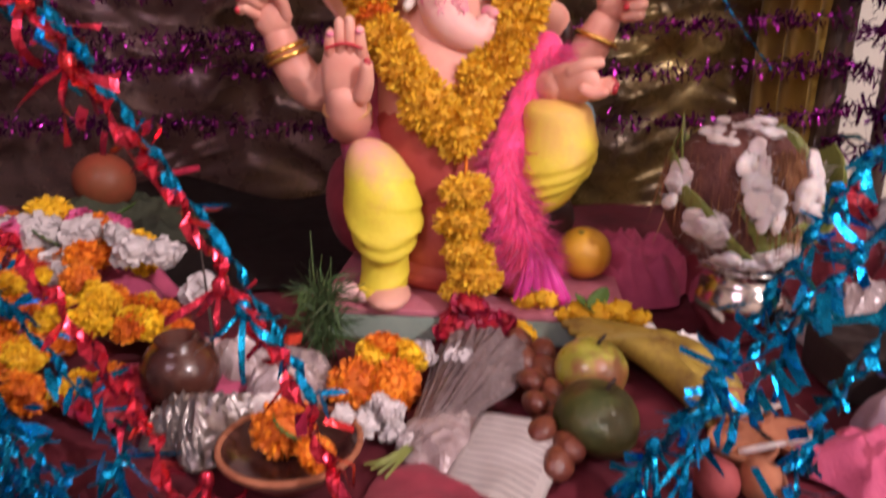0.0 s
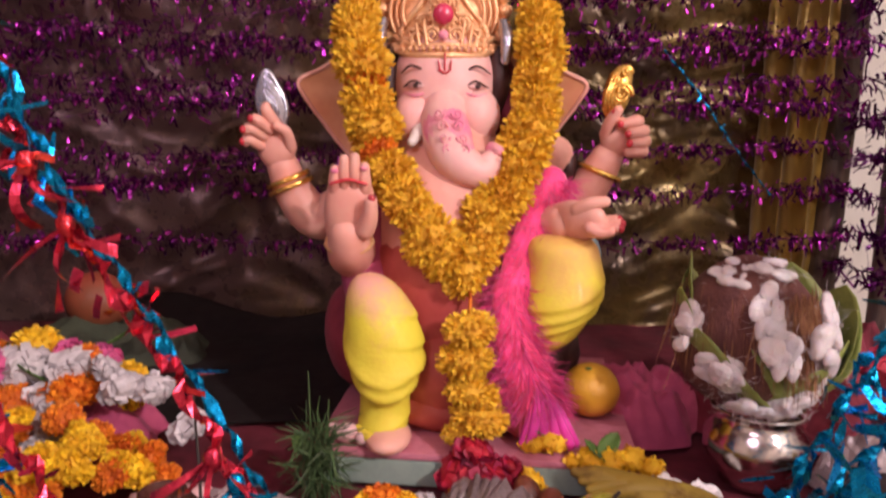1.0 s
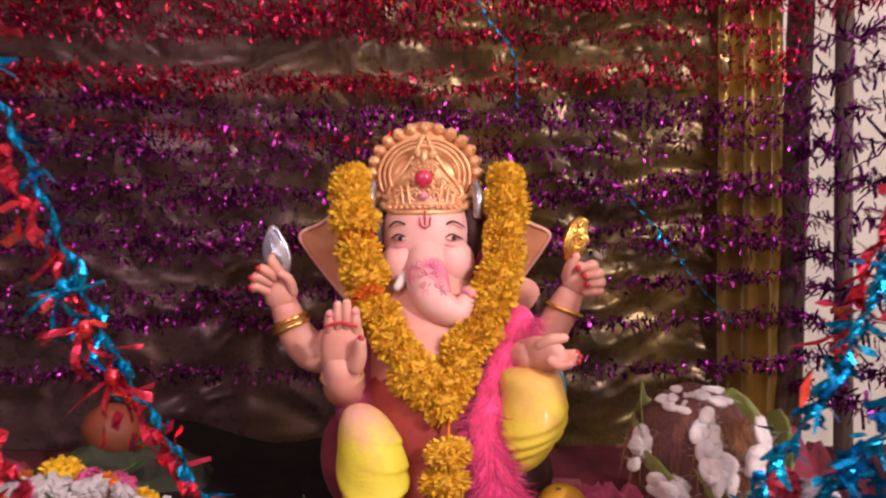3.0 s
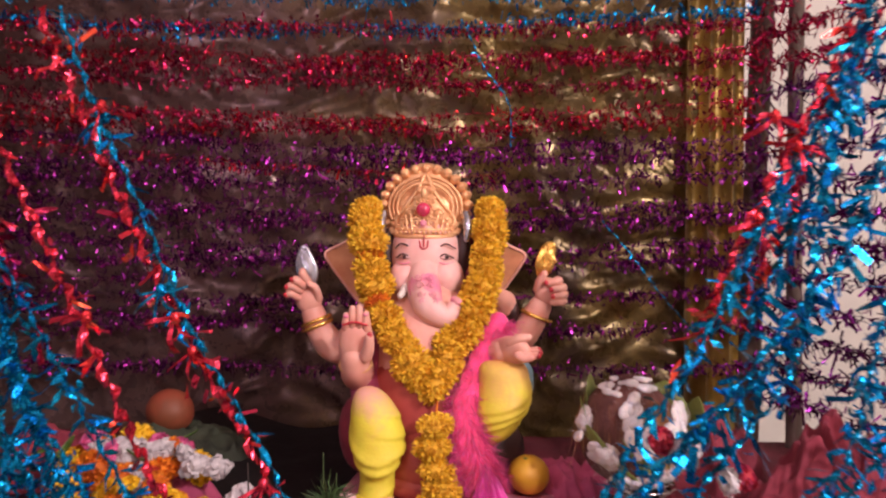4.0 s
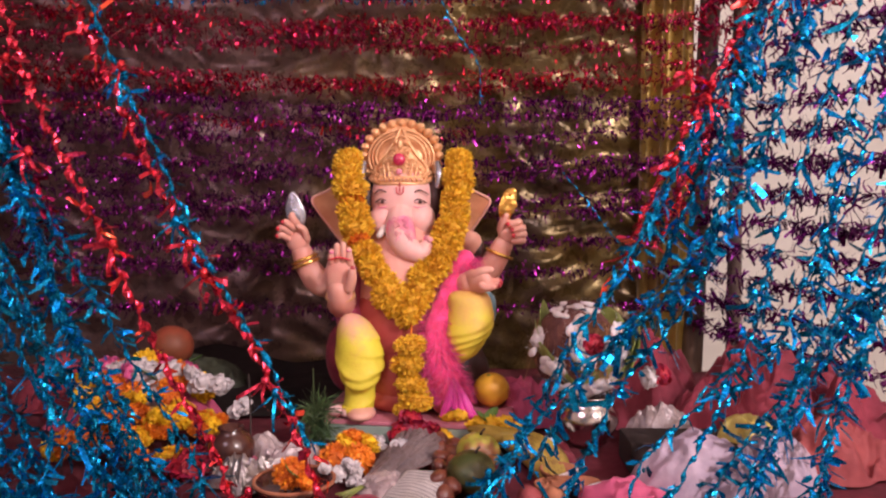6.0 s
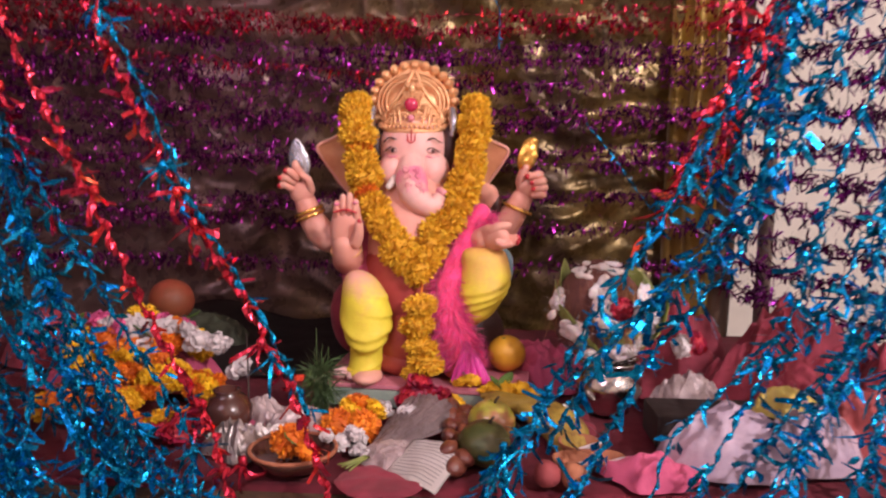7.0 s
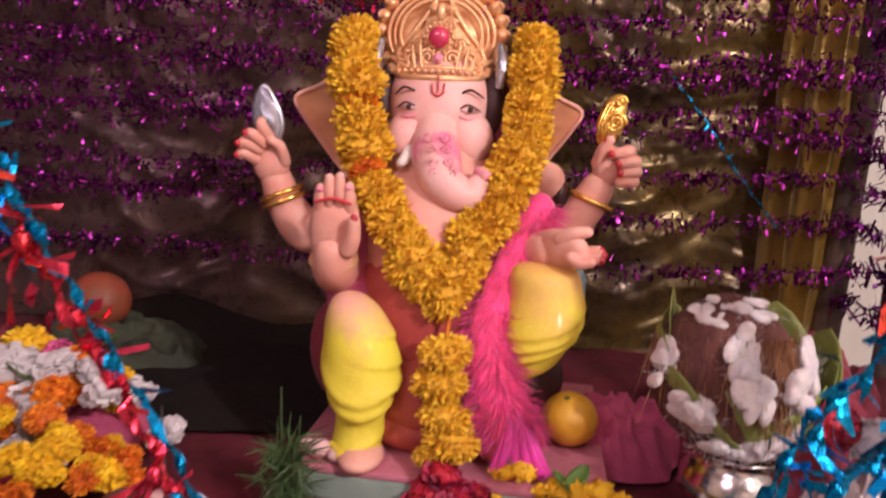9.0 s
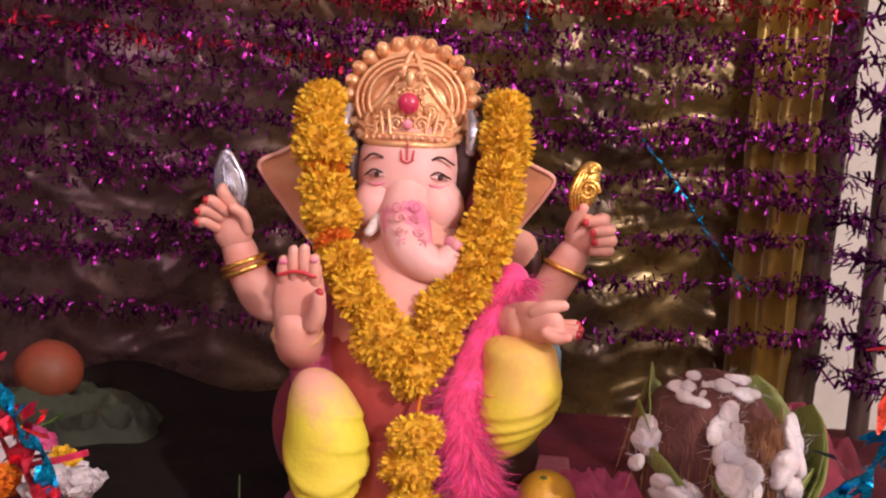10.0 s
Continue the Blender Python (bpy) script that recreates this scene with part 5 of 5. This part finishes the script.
def tuft(parent, az, el, size, turn=0.0, squash=0.42):
    a, e = math.radians(az), math.radians(el)
    d = Vector((math.cos(a) * math.cos(e), math.sin(a) * math.cos(e), math.sin(e)))
    p = Vector((0, 0, 0.074)) + Vector((d.x * 0.078, d.y * 0.076, d.z * 0.085))
    bm = bmesh.new()
    for j in range(7):
        q = Vector(RNG.normal(size=3)) * 0.42
        blob(bm, (q.x * size[0], q.y * size[1], q.z * size[0] * squash), (size[0] * RNG.uniform(0.5, 0.9), size[1] * RNG.uniform(0.5, 0.9), size[0] * squash * RNG.uniform(0.45, 0.8)), rough=0.55, freq=70, u=14, v=10)
    ob = part("cotton_tuft", bm, M["cotton"], parent, "soft white cotton wool tuft")
    k = 110
    b = RNG.normal(size=(k, 3)) * 0.55 * np.array([size[0], size[1], size[0] * squash])
    hv, hf = blades(b, b + RNG.normal(size=(k, 3)) * size[0] * 0.6, RNG.uniform(0.006, 0.016, k), RNG.uniform(0.0003, 0.0007, k), RNG.uniform(-0.8, 0.8, k), RNG, True)
    raw("cotton_fuzz", hv, hf, M["cotton"], ob, kind="stuff")
    ob.matrix_basis = Matrix.Translation(p) @ d.to_track_quat("Z", "Y").to_matrix().to_4x4() @ pose(0, 0, 0, 0, 0, turn)


for az, el, size in ((-126, -16, (0.021, 0.020)), (-158, 16, (0.016, 0.017)), (-112, -44, (0.017, 0.014)), (-92, -46, (0.016, 0.013)), (-66, -38, (0.024, 0.021)), (-40, -6, (0.028, 0.030)), (-30, 18, (0.022, 0.024)),
                     (-100, 40, (0.011, 0.018)), (-95, 22, (0.013, 0.020)), (-84, 4, (0.014, 0.021)), (-130, 66, (0.018, 0.015)), (-95, 74, (0.018, 0.014)), (-50, 68, (0.020, 0.014)), (-46, -30, (0.020, 0.019))):
    tuft(coco, az, el, size, turn=-18)

# sweets on the platform
for x, y, k in ((-0.106, 0.772, 1.0), (-0.086, 0.763, 0.75), (-0.122, 0.785, 0.7)):
    bm = bmesh.new()
    blob(bm, (0, 0, 0.011 * k), (0.014 * k, 0.012 * k, 0.011 * k), rough=0.15, freq=50)
    single("sugar_sweet", bm, M["sugar_pink"], (x, y, 0.0425), "small pale pink sugar sweet lying on the platform", "sweet", "sweets on the platform")

# tuft of grass
grass = thing("grass_bunch", "bunch of fresh green durva grass leaning on the platform", "grass", (-0.130, 0.722, 0.003))
rng = np.random.default_rng(12)
n = 420
base = np.stack([rng.normal(0, 0.008, n), rng.normal(0, 0.008, n), rng.uniform(0.02, 0.075, n)], axis=1)
way = np.stack([rng.normal(0.1, 0.4, n), rng.normal(-0.2, 0.35, n), rng.normal(-0.2, 0.7, n)], axis=1)
v, f = blades(base, way, rng.uniform(0.025, 0.055, n), rng.uniform(0.0012, 0.0026, n), rng.uniform(-0.4, 0.4, n), rng, True)
raw("foliage", v, f, M["grass"], grass, kind="stuff")
for dx, h in ((-0.004, 0.135), (0.006, 0.105)):
    bm = bmesh.new()
    tube(bm, [(dx, 0, 0.0, 0.0016), (dx * 1.6, 0.004, h * 0.5, 0.0014), (dx * 2.0, 0.006, h, 0.0006)], n=6, steps=5)
    part("stalk", bm, M["grass"], grass)

# rose and marigold cluster before the statue
for i, (x, y, z, k) in enumerate(((0.018, 0.728, 0.028, 0.95), (0.044, 0.726, 0.030, 1.0), (0.030, 0.735, 0.050, 0.8), (0.064, 0.738, 0.030, 0.7))):
    flower("rose", ROSE[i % 2], (x, y, z), (20, 10 * i, 40 * i), k, "crimson rose head laid before the statue", "roses before the statue")
for i, (x, y, z, k, m) in enumerate(((0.012, 0.708, 0.014, 0.7, 0), (0.058, 0.705, 0.014, 0.75, 1), (0.085, 0.742, 0.028, 0.9, 0), (0.096, 0.758, 0.050, 1.0, 1), (0.112, 0.752, 0.056, 0.9, 0), (0.092, 0.735, 0.018, 0.8, 1), (0.150, 0.722, 0.050, 0.9, 0), (0.168, 0.716, 0.052, 0.85, 1), (0.190, 0.722, 0.050, 0.85, 0), (0.135, 0.732, 0.040, 0.8, 1), (0.207, 0.715, 0.046, 0.7, 0))):
    flower("yellow_flower", CHAMPA[m], (x, y, z), (25 * math.sin(i), 20 * math.cos(i * 2), 50 * i), k, "small yellow flower with narrow petals among the offerings", "yellow flowers among the offerings")
for i, (x, y, z, deg) in enumerate(((0.102, 0.748, 0.062, 20), (0.155, 0.715, 0.055, -40), (0.165, 0.712, 0.050, 60), (-0.150, 0.76, 0.03, 30), (-0.11, 0.505, 0.03, 70))):
    bm = bmesh.new()
    broad_leaf(bm, 0.045, 0.010, 0.15)
    bmesh.ops.solidify(bm, geom=bm.faces[:], thickness=0.0008)
    ob = single("green_leaf", bm, M["leaf"], (x, y, z), "small green leaf lying among the flowers", "leaf", "loose leaves")
    ob.matrix_basis = pose(x, y, z, 20, 10, deg)

# marigolds and white flowers on the table
for i, (x, y, z, k, m, up) in enumerate(((-0.082, 0.618, 0.020, 1.05, "o", 60), (-0.044, 0.618, 0.020, 1.0, "o", 60), (-0.064, 0.642, 0.034, 0.95, "y", 40), (-0.032, 0.648, 0.036, 0.80, "y", 40), (-0.056, 0.655, 0.042, 0.85, "o", 30), (-0.085, 0.645, 0.014, 0.8, "o", 20))):
    mesh = (ORANGE if m == "o" else YELLOW)[i % 3]
    flower("marigold", mesh, (x, y, z), (up, 0, 40 * i), k, "orange marigold head in a small heap" if m == "o" else "yellow marigold head in a small heap", "marigolds in the front heap")
rng = np.random.default_rng(21)
for i in range(13):
    x, y = -0.052 + rng.normal(0, 0.018), 0.555 + rng.normal(0, 0.013)
    flower("white_flower", WHITE[i % 3], (x, y, 0.012 + 0.012 * (i % 3)), tuple(rng.uniform(-40, 40, 3)), rng.uniform(0.55, 0.85), "small white jasmine flower in a loose cluster", "white flowers in the front")
for i in range(9):
    x, y = 0.022 + rng.normal(0, 0.026), 0.652 + rng.normal(0, 0.010)
    flower("white_flower", WHITE[i % 3], (x, y, 0.030 + 0.003 * (i % 3)), tuple(rng.uniform(-40, 40, 3)), rng.uniform(0.5, 0.9), "small white jasmine flower on the plastic wrapper", "white flowers in the front")


def crumple(name, at, size, h, mat, label, category, seed, freq=16.0, rough=0.75, sharp=0.8):
    bm = bmesh.new()
    big = size[0] > 0.07
    heap(bm, (0, 0, 0), size, h, rough, freq, 60 if big else 34, seed=seed, sharp=sharp, crease=0.034 if big else 0.016)
    return single(name, bm, M[mat], at, label, category, smooth=mat not in ("plastic", "foil", "paper"))




def bouquet_wrap():
    """A fan of creased cellophane, gathered at its stem and open at the flowers."""
    stem, mouth, side = Vector((0, 0, 0.010)), Vector((0.074, 0.160, 0.016)), Vector((0.911, -0.413, 0))

    def fn(u, v):
        s = 2 * v - 1
        w = 0.006 + 0.052 * u ** 0.85
        fold = 0.5 - 1.3 * abs(noise.noise(Vector((s * 4.2, u * 1.6, 3.0)))) + 0.4 * noise.noise(Vector((s * 9, u * 5, 7.0)))
        reach = 1 + 0.07 * noise.noise(Vector((s * 3, 2, 1))) + 0.02 * math.sin(s * 17)
        p = stem.lerp(mouth, u * reach) + side * s * w
        p.z += (0.004 + 0.026 * u) * (1 - s * s) + 0.012 * u * fold
        p.z = max(p.z, 0.003)
        return p
    bm = bmesh.new()
    sheet(bm, 26, 44, fn, thick=0.0006)
    root = thing("bouquet_wrap", "creased greyish mauve cellophane wrap of a small bouquet", "wrapper", (-0.025, 0.519, 0.002))
    part("cellophane", bm, M["plastic"], root, smooth=False)
    for k in range(4):
        bm = bmesh.new()
        tube(bm, [(0.012, 0.026, 0.012, 0.0018), (-0.008 - 0.004 * k, -0.010, 0.010, 0.0016), (-0.020 - 0.006 * k, -0.030 + 0.006 * k, 0.006, 0.0012)], n=6, steps=3)
        part("stalk", bm, M["leaf_pale"], root, "thin pale green stalk")


bouquet_wrap()
crumple("plastic_wrapper", (0.000, 0.548, 0.002), (0.040, 0.050), 0.018, "plastic", "crumpled greyish clear plastic wrapper", "wrapper", 5.0, 24)
crumple("pink_cloth", (-0.005, 0.470, 0.001), (0.060, 0.045), 0.010, "cloth_red", "small folded dark pink cloth by the wrapper", "cloth", 8.0, 14)

# printed paper
sheet_thing = thing("printed_paper", "curled white sheet of printed paper on the cloth", "paper", (0.050, 0.502, 0.010))
bm = bmesh.new()


def paper_at(u, v):
    x, y = (u - 0.5) * 0.080, (v - 0.5) * 0.088
    return (x, y, 0.010 * v + 0.006 * math.sin(u * 3) - 0.014 * max(0, u - 0.6) + 0.002 * noise.noise(Vector((u * 4, v * 4, 0))))


sheet(bm, 16, 20, paper_at, thick=0.0006)
part("sheet", bm, M["paper"], sheet_thing)
for i in range(11):
    bm = bmesh.new()
    v0 = 0.10 + 0.078 * i
    sheet(bm, 14, 1, lambda u, v: Vector(paper_at(0.10 + 0.78 * u, v0 + 0.022 * v)) + Vector((0, 0, 0.0008)))
    part("print_line", bm, M["print"], sheet_thing, "row of small grey print")
sheet_thing.rotation_euler = (radians(8), 0, radians(-26))

# fruits
bm = bmesh.new()
blob(bm, (0, 0, 0), (0.035, 0.034, 0.030), rough=0.06, freq=18, u=26, v=18)
g = single("guava", bm, M["apple"], (0.140, 0.626, 0.031), "yellow green guava fruit with brown blotches", "fruit")
bm = bmesh.new()
blob(bm, (0, 0, 0), (0.036, 0.040, 0.030), rough=0.10, freq=40, u=26, v=18)
h = single("dark_green_fruit", bm, M["dark_fruit"], (0.130, 0.540, 0.031), "knobbly dark green fruit lying in shade", "fruit")
for owner, top in ((g, 0.029), (h, 0.029)):
    bm = bmesh.new()
    tube(bm, [(0.004, -0.004, top - 0.004, 0.003), (0.006, -0.006, top + 0.004, 0.002), (0.010, -0.006, top + 0.009, 0.0018)], n=6)
    part("stalk", bm, M["stick"], owner, "short dry brown stalk")
bunch = thing("banana_bunch", "bunch of ripe spotted bananas lying on the table", "bananas", (0.19, 0.655, -0.012))
for i in range(4):
    o = 0.020 * i
    bm = bmesh.new()
    tube(bm, [(-0.06 + o * 0.3, 0.058 - o * 0.5, 0.052 - 0.004 * i, 0.005), (-0.035 + o * 0.5, 0.048 - o * 0.4, 0.052, 0.012), (0.005 + o * 0.7, 0.020 - o * 0.2, 0.046, 0.0165), (0.038 + o * 0.6, -0.030, 0.032, 0.0165), (0.048 + o * 0.5, -0.072 + o * 0.3, 0.022, 0.011), (0.047 + o * 0.5, -0.088 + o * 0.3, 0.020, 0.005)], n=7, steps=5)
    part("banana", bm, M["banana"], bunch)
rng = np.random.default_rng(33)
for i in range(15):
    bm = bmesh.new()
    k = rng.uniform(0.8, 1.15)
    blob(bm, (0, 0, 0), (0.014 * k, 0.019 * k, 0.012 * k), rough=0.15, freq=60)
    y = 0.50 + 0.0145 * i
    ob = single("dried_date", bm, M["date"], (0, 0, 0), "wrinkled dark brown dried date", "date", "row of dried dates")
    ob.matrix_basis = pose(0.092 + 0.012 * math.sin(i * 2.1), y, 0.014 + 0.006 * (i % 3), *rng.uniform(-40, 40, 3))
crumple("snack_packet", (0.232, 0.715, 0.002), (0.046, 0.030), 0.034, "paper", "torn white paper packet beside the bananas", "packet", 11.0, 26)
crumple("red_pouch", (0.262, 0.668, 0.002), (0.040, 0.030), 0.032, "cloth_red", "small crumpled dark red cloth pouch", "pouch", 13.0, 22)

# clay cups and nuts at the front
for i, (x, y, k, m) in enumerate(((0.262, 0.575, 1.0, "clay"), (0.245, 0.520, 0.9, "clay"), (0.292, 0.535, 0.8, "clay"))):
    cup = thing("clay_lamp", "small terracotta oil lamp bowl", "oil lamp", (x, y, 0.002), "clay lamps at the front")
    bm = bmesh.new()
    lathe(bm, [(0.012 * k, 0.001), (0.020 * k, 0.004), (0.029 * k, 0.016 * k), (0.031 * k, 0.022 * k), (0.028 * k, 0.022 * k), (0.022 * k, 0.012 * k), (0.004, 0.008 * k)], n=24)
    part("bowl", bm, M[m], cup)
    bm = bmesh.new()
    tube(bm, [(0.0, 0, 0.010 * k, 0.003), (0.02 * k, -0.006, 0.020 * k, 0.003), (0.032 * k, -0.010, 0.026 * k, 0.002)], n=6)
    part("wick", bm, M["cotton"], cup)
for i, (x, y, m) in enumerate(((0.206, 0.472, "peach_cloth"), (0.240, 0.470, "clay"))):
    bm = bmesh.new()
    blob(bm, (0, 0, 0.017), (0.017, 0.022, 0.017), rough=0.2, freq=40)
    single("round_sweet", bm, M[m], (x, y, 0.003), "round sweet ball lying on the maroon cloth", "sweet", "sweets at the front")

# ---- left of the statue ----
rng = np.random.default_rng(44)
for i in range(40):
    a, r = rng.uniform(0, 2 * math.pi), math.sqrt(rng.uniform())
    x, y = -0.420 + 0.150 * r * math.cos(a), 0.690 + 0.110 * r * math.sin(a)
    z = 0.020 + 0.075 * (1 - r * r) * rng.uniform(0.6, 1.1)
    o = rng.random() < 0.45
    flower("marigold", (ORANGE if o else YELLOW)[i % 3], (x, y, z), tuple(rng.uniform(-50, 50, 3)), rng.uniform(0.75, 1.1), "loose orange marigold head in a big heap" if o else "loose yellow marigold head in a big heap", "marigolds in the big heap")
for i in range(9):
    a, r = rng.uniform(0, 2 * math.pi), math.sqrt(rng.uniform())
    x, y = -0.375 + 0.14 * r * math.cos(a), 0.795 + 0.060 * r * math.sin(a)
    z = 0.022 + 0.085 * (1 - r * r) * rng.uniform(0.5, 1.1)
    flower("white_flower", WHITE[i % 3], (x, y, z), tuple(rng.uniform(-60, 60, 3)), rng.uniform(0.8, 1.4), "white flower head in the big heap of flowers", "white flowers in the big heap")
for i, (x, y) in enumerate(((-0.30, 0.585), (-0.285, 0.60), (-0.325, 0.60))):
    flower("red_flower", ROSE[i % 2], (x, y, 0.02), (30, 20 * i, 0), 0.9, "red hibiscus-like flower on the maroon cloth", "red flowers on the cloth")
crumple("green_cloth", (-0.515, 1.17, 0.002), (0.14, 0.085), 0.065, "green_cloth", "dull green crumpled cloth behind the flower heap", "cloth", 21.0, 12)
bm = bmesh.new()
blob(bm, (0, 0, 0), (0.050, 0.047, 0.047), rough=0.05, freq=20, u=24, v=16)
single("red_apple", bm, M["dull_red"], (-0.560, 1.185, 0.088), "dull red round fruit on the green cloth", "fruit")
crumple("pink_cloth", (-0.49, 0.850, 0.002), (0.15, 0.085), 0.078, "cloth_pink", "heaped pink cloth under loose flowers", "cloth", 61.0, 14, 0.5)
PINK = [flower_mesh("flower", M["pink_petal"], 0.024, 90, RNG, flat=0.6, length=0.6, width=0.30) for _ in range(2)]
rng = np.random.default_rng(77)
for i in range(27):
    a, r = rng.uniform(0, 2 * math.pi), math.sqrt(rng.uniform())
    x, y = -0.495 + 0.150 * r * math.cos(a), 0.842 + 0.085 * r * math.sin(a)
    z = 0.035 + 0.060 * (1 - r ** 2.5) + rng.uniform(0, 0.03)
    c = rng.random()
    mesh, lab = (WHITE[i % 3], "white") if c < 0.42 else (ORANGE[i % 3], "orange") if c < 0.68 else (PINK[i % 2], "pink") if c < 0.86 else (YELLOW[i % 3], "yellow")
    flower("loose_flower", mesh, (x, y, z), tuple(rng.uniform(-60, 60, 3)), rng.uniform(0.9, 1.35) * (1.3 if lab == "white" else 1.0), f"loose {lab} flower head on the heaped pink cloth", "loose flowers on the heaped cloth")
for i in range(9):
    bm = bmesh.new()
    broad_leaf(bm, 0.06, 0.014, 0.15)
    bmesh.ops.solidify(bm, geom=bm.faces[:], thickness=0.0008)
    ob = single("green_leaf", bm, M["leaf"], (0, 0, 0), "small green leaf lying among the flowers", "leaf", "loose leaves")
    ob.matrix_basis = pose(-0.49 + rng.uniform(-0.13, 0.13), 0.83 + rng.uniform(-0.06, 0.06), 0.088 + rng.uniform(0, 0.03), *rng.uniform(-50, 50, 2), rng.uniform(0, 360))
crumple("maroon_cushion", (-0.69, 1.00, 0.002), (0.13, 0.09), 0.10, "cloth_red", "plump maroon cloth cushion behind the flowers", "cushion", 23.0, 14, 0.6)
crumple("pink_paper", (-0.265, 0.705, 0.002), (0.050, 0.035), 0.020, "sugar_pink", "pale pink crumpled paper scrap", "paper", 25.0, 18)
crumple("pink_cloth", (-0.27, 0.655, 0.001), (0.085, 0.045), 0.018, "cloth_pink", "folded pink cloth lying before the flowers", "cloth", 27.0, 12)
crumple("white_paper_scrap", (-0.205, 0.672, 0.002), (0.040, 0.032), 0.034, "plastic", "crumpled white paper scrap", "paper", 29.0, 22)
crumple("white_paper_scrap", (-0.155, 0.560, 0.002), (0.025, 0.026), 0.030, "paper", "crumpled white paper scrap", "paper", 31.0, 26)
crumple("foil_wrap", (-0.205, 0.560, 0.002), (0.060, 0.050), 0.036, "foil", "crumpled silver kitchen foil wrap", "foil", 33.0, 34, 0.9, 0.6)
crumple("plastic_bag", (-0.150, 0.640, 0.002), (0.045, 0.050), 0.035, "plastic", "crumpled greyish clear plastic bag", "bag", 35.0, 22)
lota = thing("dark_jar", "small round dark brown glazed jar", "jar", (-0.245, 0.615, 0.002))
bm = bmesh.new()
lathe(bm, [(0.015, 0.001), (0.028, 0.006), (0.037, 0.026), (0.036, 0.044), (0.026, 0.058), (0.018, 0.062), (0.020, 0.068), (0.016, 0.068), (0.012, 0.058)], n=28)
part("body", bm, M["dark_brown"], lota)
bm = bmesh.new()
tube(bm, [(0.019 * math.cos(a), 0.019 * math.sin(a), 0.067, 0.002) for a in np.linspace(0, 2 * math.pi, 21)], n=6, steps=1, cap=False)
part("rim", bm, M["dark_brown"], lota)
bm = bmesh.new()
tube(bm, [(0, 0, 0.0, 0.0016), (0.001, 0.0, 0.07, 0.0016), (-0.001, 0, 0.145, 0.0010)], n=6)
single("incense_stick", bm, M["stick"], (-0.222, 0.640, 0.002), "thin dark incense stick standing in the foil", "incense stick")
dish = thing("clay_dish", "shallow brown clay dish holding a marigold", "dish", (-0.122, 0.508, 0.002))
bm = bmesh.new()
lathe(bm, [(0.030, 0.001), (0.044, 0.006), (0.056, 0.020), (0.058, 0.026), (0.054, 0.026), (0.042, 0.012), (0.010, 0.009)], n=32)
part("bowl", bm, M["dark_brown"], dish)
bm = bmesh.new()
tube(bm, [(0.056 * math.cos(a), 0.056 * math.sin(a), 0.026, 0.0028) for a in np.linspace(0, 2 * math.pi, 33)], n=6, steps=1, cap=False)
part("rim", bm, M["clay"], dish, "worn terracotta rim")
flower("marigold", ORANGE[0], (-0.130, 0.520, 0.034), (35, 0, 10), 1.0, "orange marigold head lying in the clay dish", "marigolds in the front heap")
flower("marigold", ORANGE[1], (-0.098, 0.488, 0.030), (35, 20, 60), 0.7, "orange marigold head lying in the clay dish", "marigolds in the front heap")

# ---- right of the statue: heaped cloth and packets ----
crumple("pink_cloth", (0.235, 0.915, 0.002), (0.10, 0.075), 0.085, "cloth_pink", "pink folded cloth beside the platform", "cloth", 41.0, 18, 0.8)
crumple("maroon_cloth", (0.45, 0.93, 0.002), (0.13, 0.12), 0.17, "cloth_red", "heaped maroon cloth behind the pot", "cloth", 43.0, 17, 0.7)
crumple("heaped_cloth", (0.62, 0.78, 0.002), (0.13, 0.11), 0.18, "cloth_red", "plump heaped dark red cloth bundle", "cloth", 45.0, 17, 0.7)
crumple("coral_cloth", (0.70, 0.64, 0.002), (0.09, 0.07), 0.085, "peach_cloth", "folded coral red cloth", "cloth", 47.0, 17, 0.7)
crumple("white_cloth", (0.455, 0.745, 0.002), (0.062, 0.050), 0.075, "plastic", "crumpled greyish white plastic bag", "bag", 49.0, 34, 0.9)
bm = bmesh.new()
box(bm, (-0.085, -0.045, 0.002), (0.085, 0.045, 0.052), bevel=0.006)
single("dark_box", bm, M["cloth_dark_and_shadow"], (0.46, 0.652, 0), "dark cloth covered box on the table", "box", smooth=False)
crumple("lilac_bag", (0.455, 0.545, 0.002), (0.095, 0.055), 0.085, "cloth_white", "soft creased pinkish white cloth bag", "bag", 51.0, 16, 0.5)
crumple("lilac_bag", (0.575, 0.565, 0.002), (0.075, 0.050), 0.075, "cloth_white", "soft creased pinkish white cloth bag", "bag", 55.0, 18, 0.5)
crumple("yellow_packet", (0.560, 0.600, 0.060), (0.050, 0.032), 0.040, "packet", "crumpled yellow plastic packet on the bags", "packet", 53.0, 18, 0.5)
crumple("maroon_cloth", (0.345, 0.50, 0.002), (0.06, 0.045), 0.035, "cloth_pink", "small folded dark pink cloth", "cloth", 57.0, 15, 0.6)
crumple("maroon_cloth", (0.80, 0.80, 0.002), (0.10, 0.16), 0.16, "cloth_red", "heaped maroon cloth along the booth's side", "cloth", 59.0, 16, 0.7)
# artificial flowers tied in the front tinsel
for i, (x, y, z, mesh, k, lab) in enumerate(((0.325, 0.508, 0.212, WHITE[0], 1.15, "white"), (0.298, 0.510, 0.222, ROSE[0], 0.55, "red"), (0.392, 0.510, 0.182, ROSE[1], 0.5, "red"), (0.372, 0.505, 0.178, WHITE[1], 0.9, "white"))):
    flower("artificial_flower", mesh, (x, y, z), (60, 20 * i, 0), k, f"{lab} artificial flower tied into the turquoise tinsel", "artificial flowers in the tinsel")
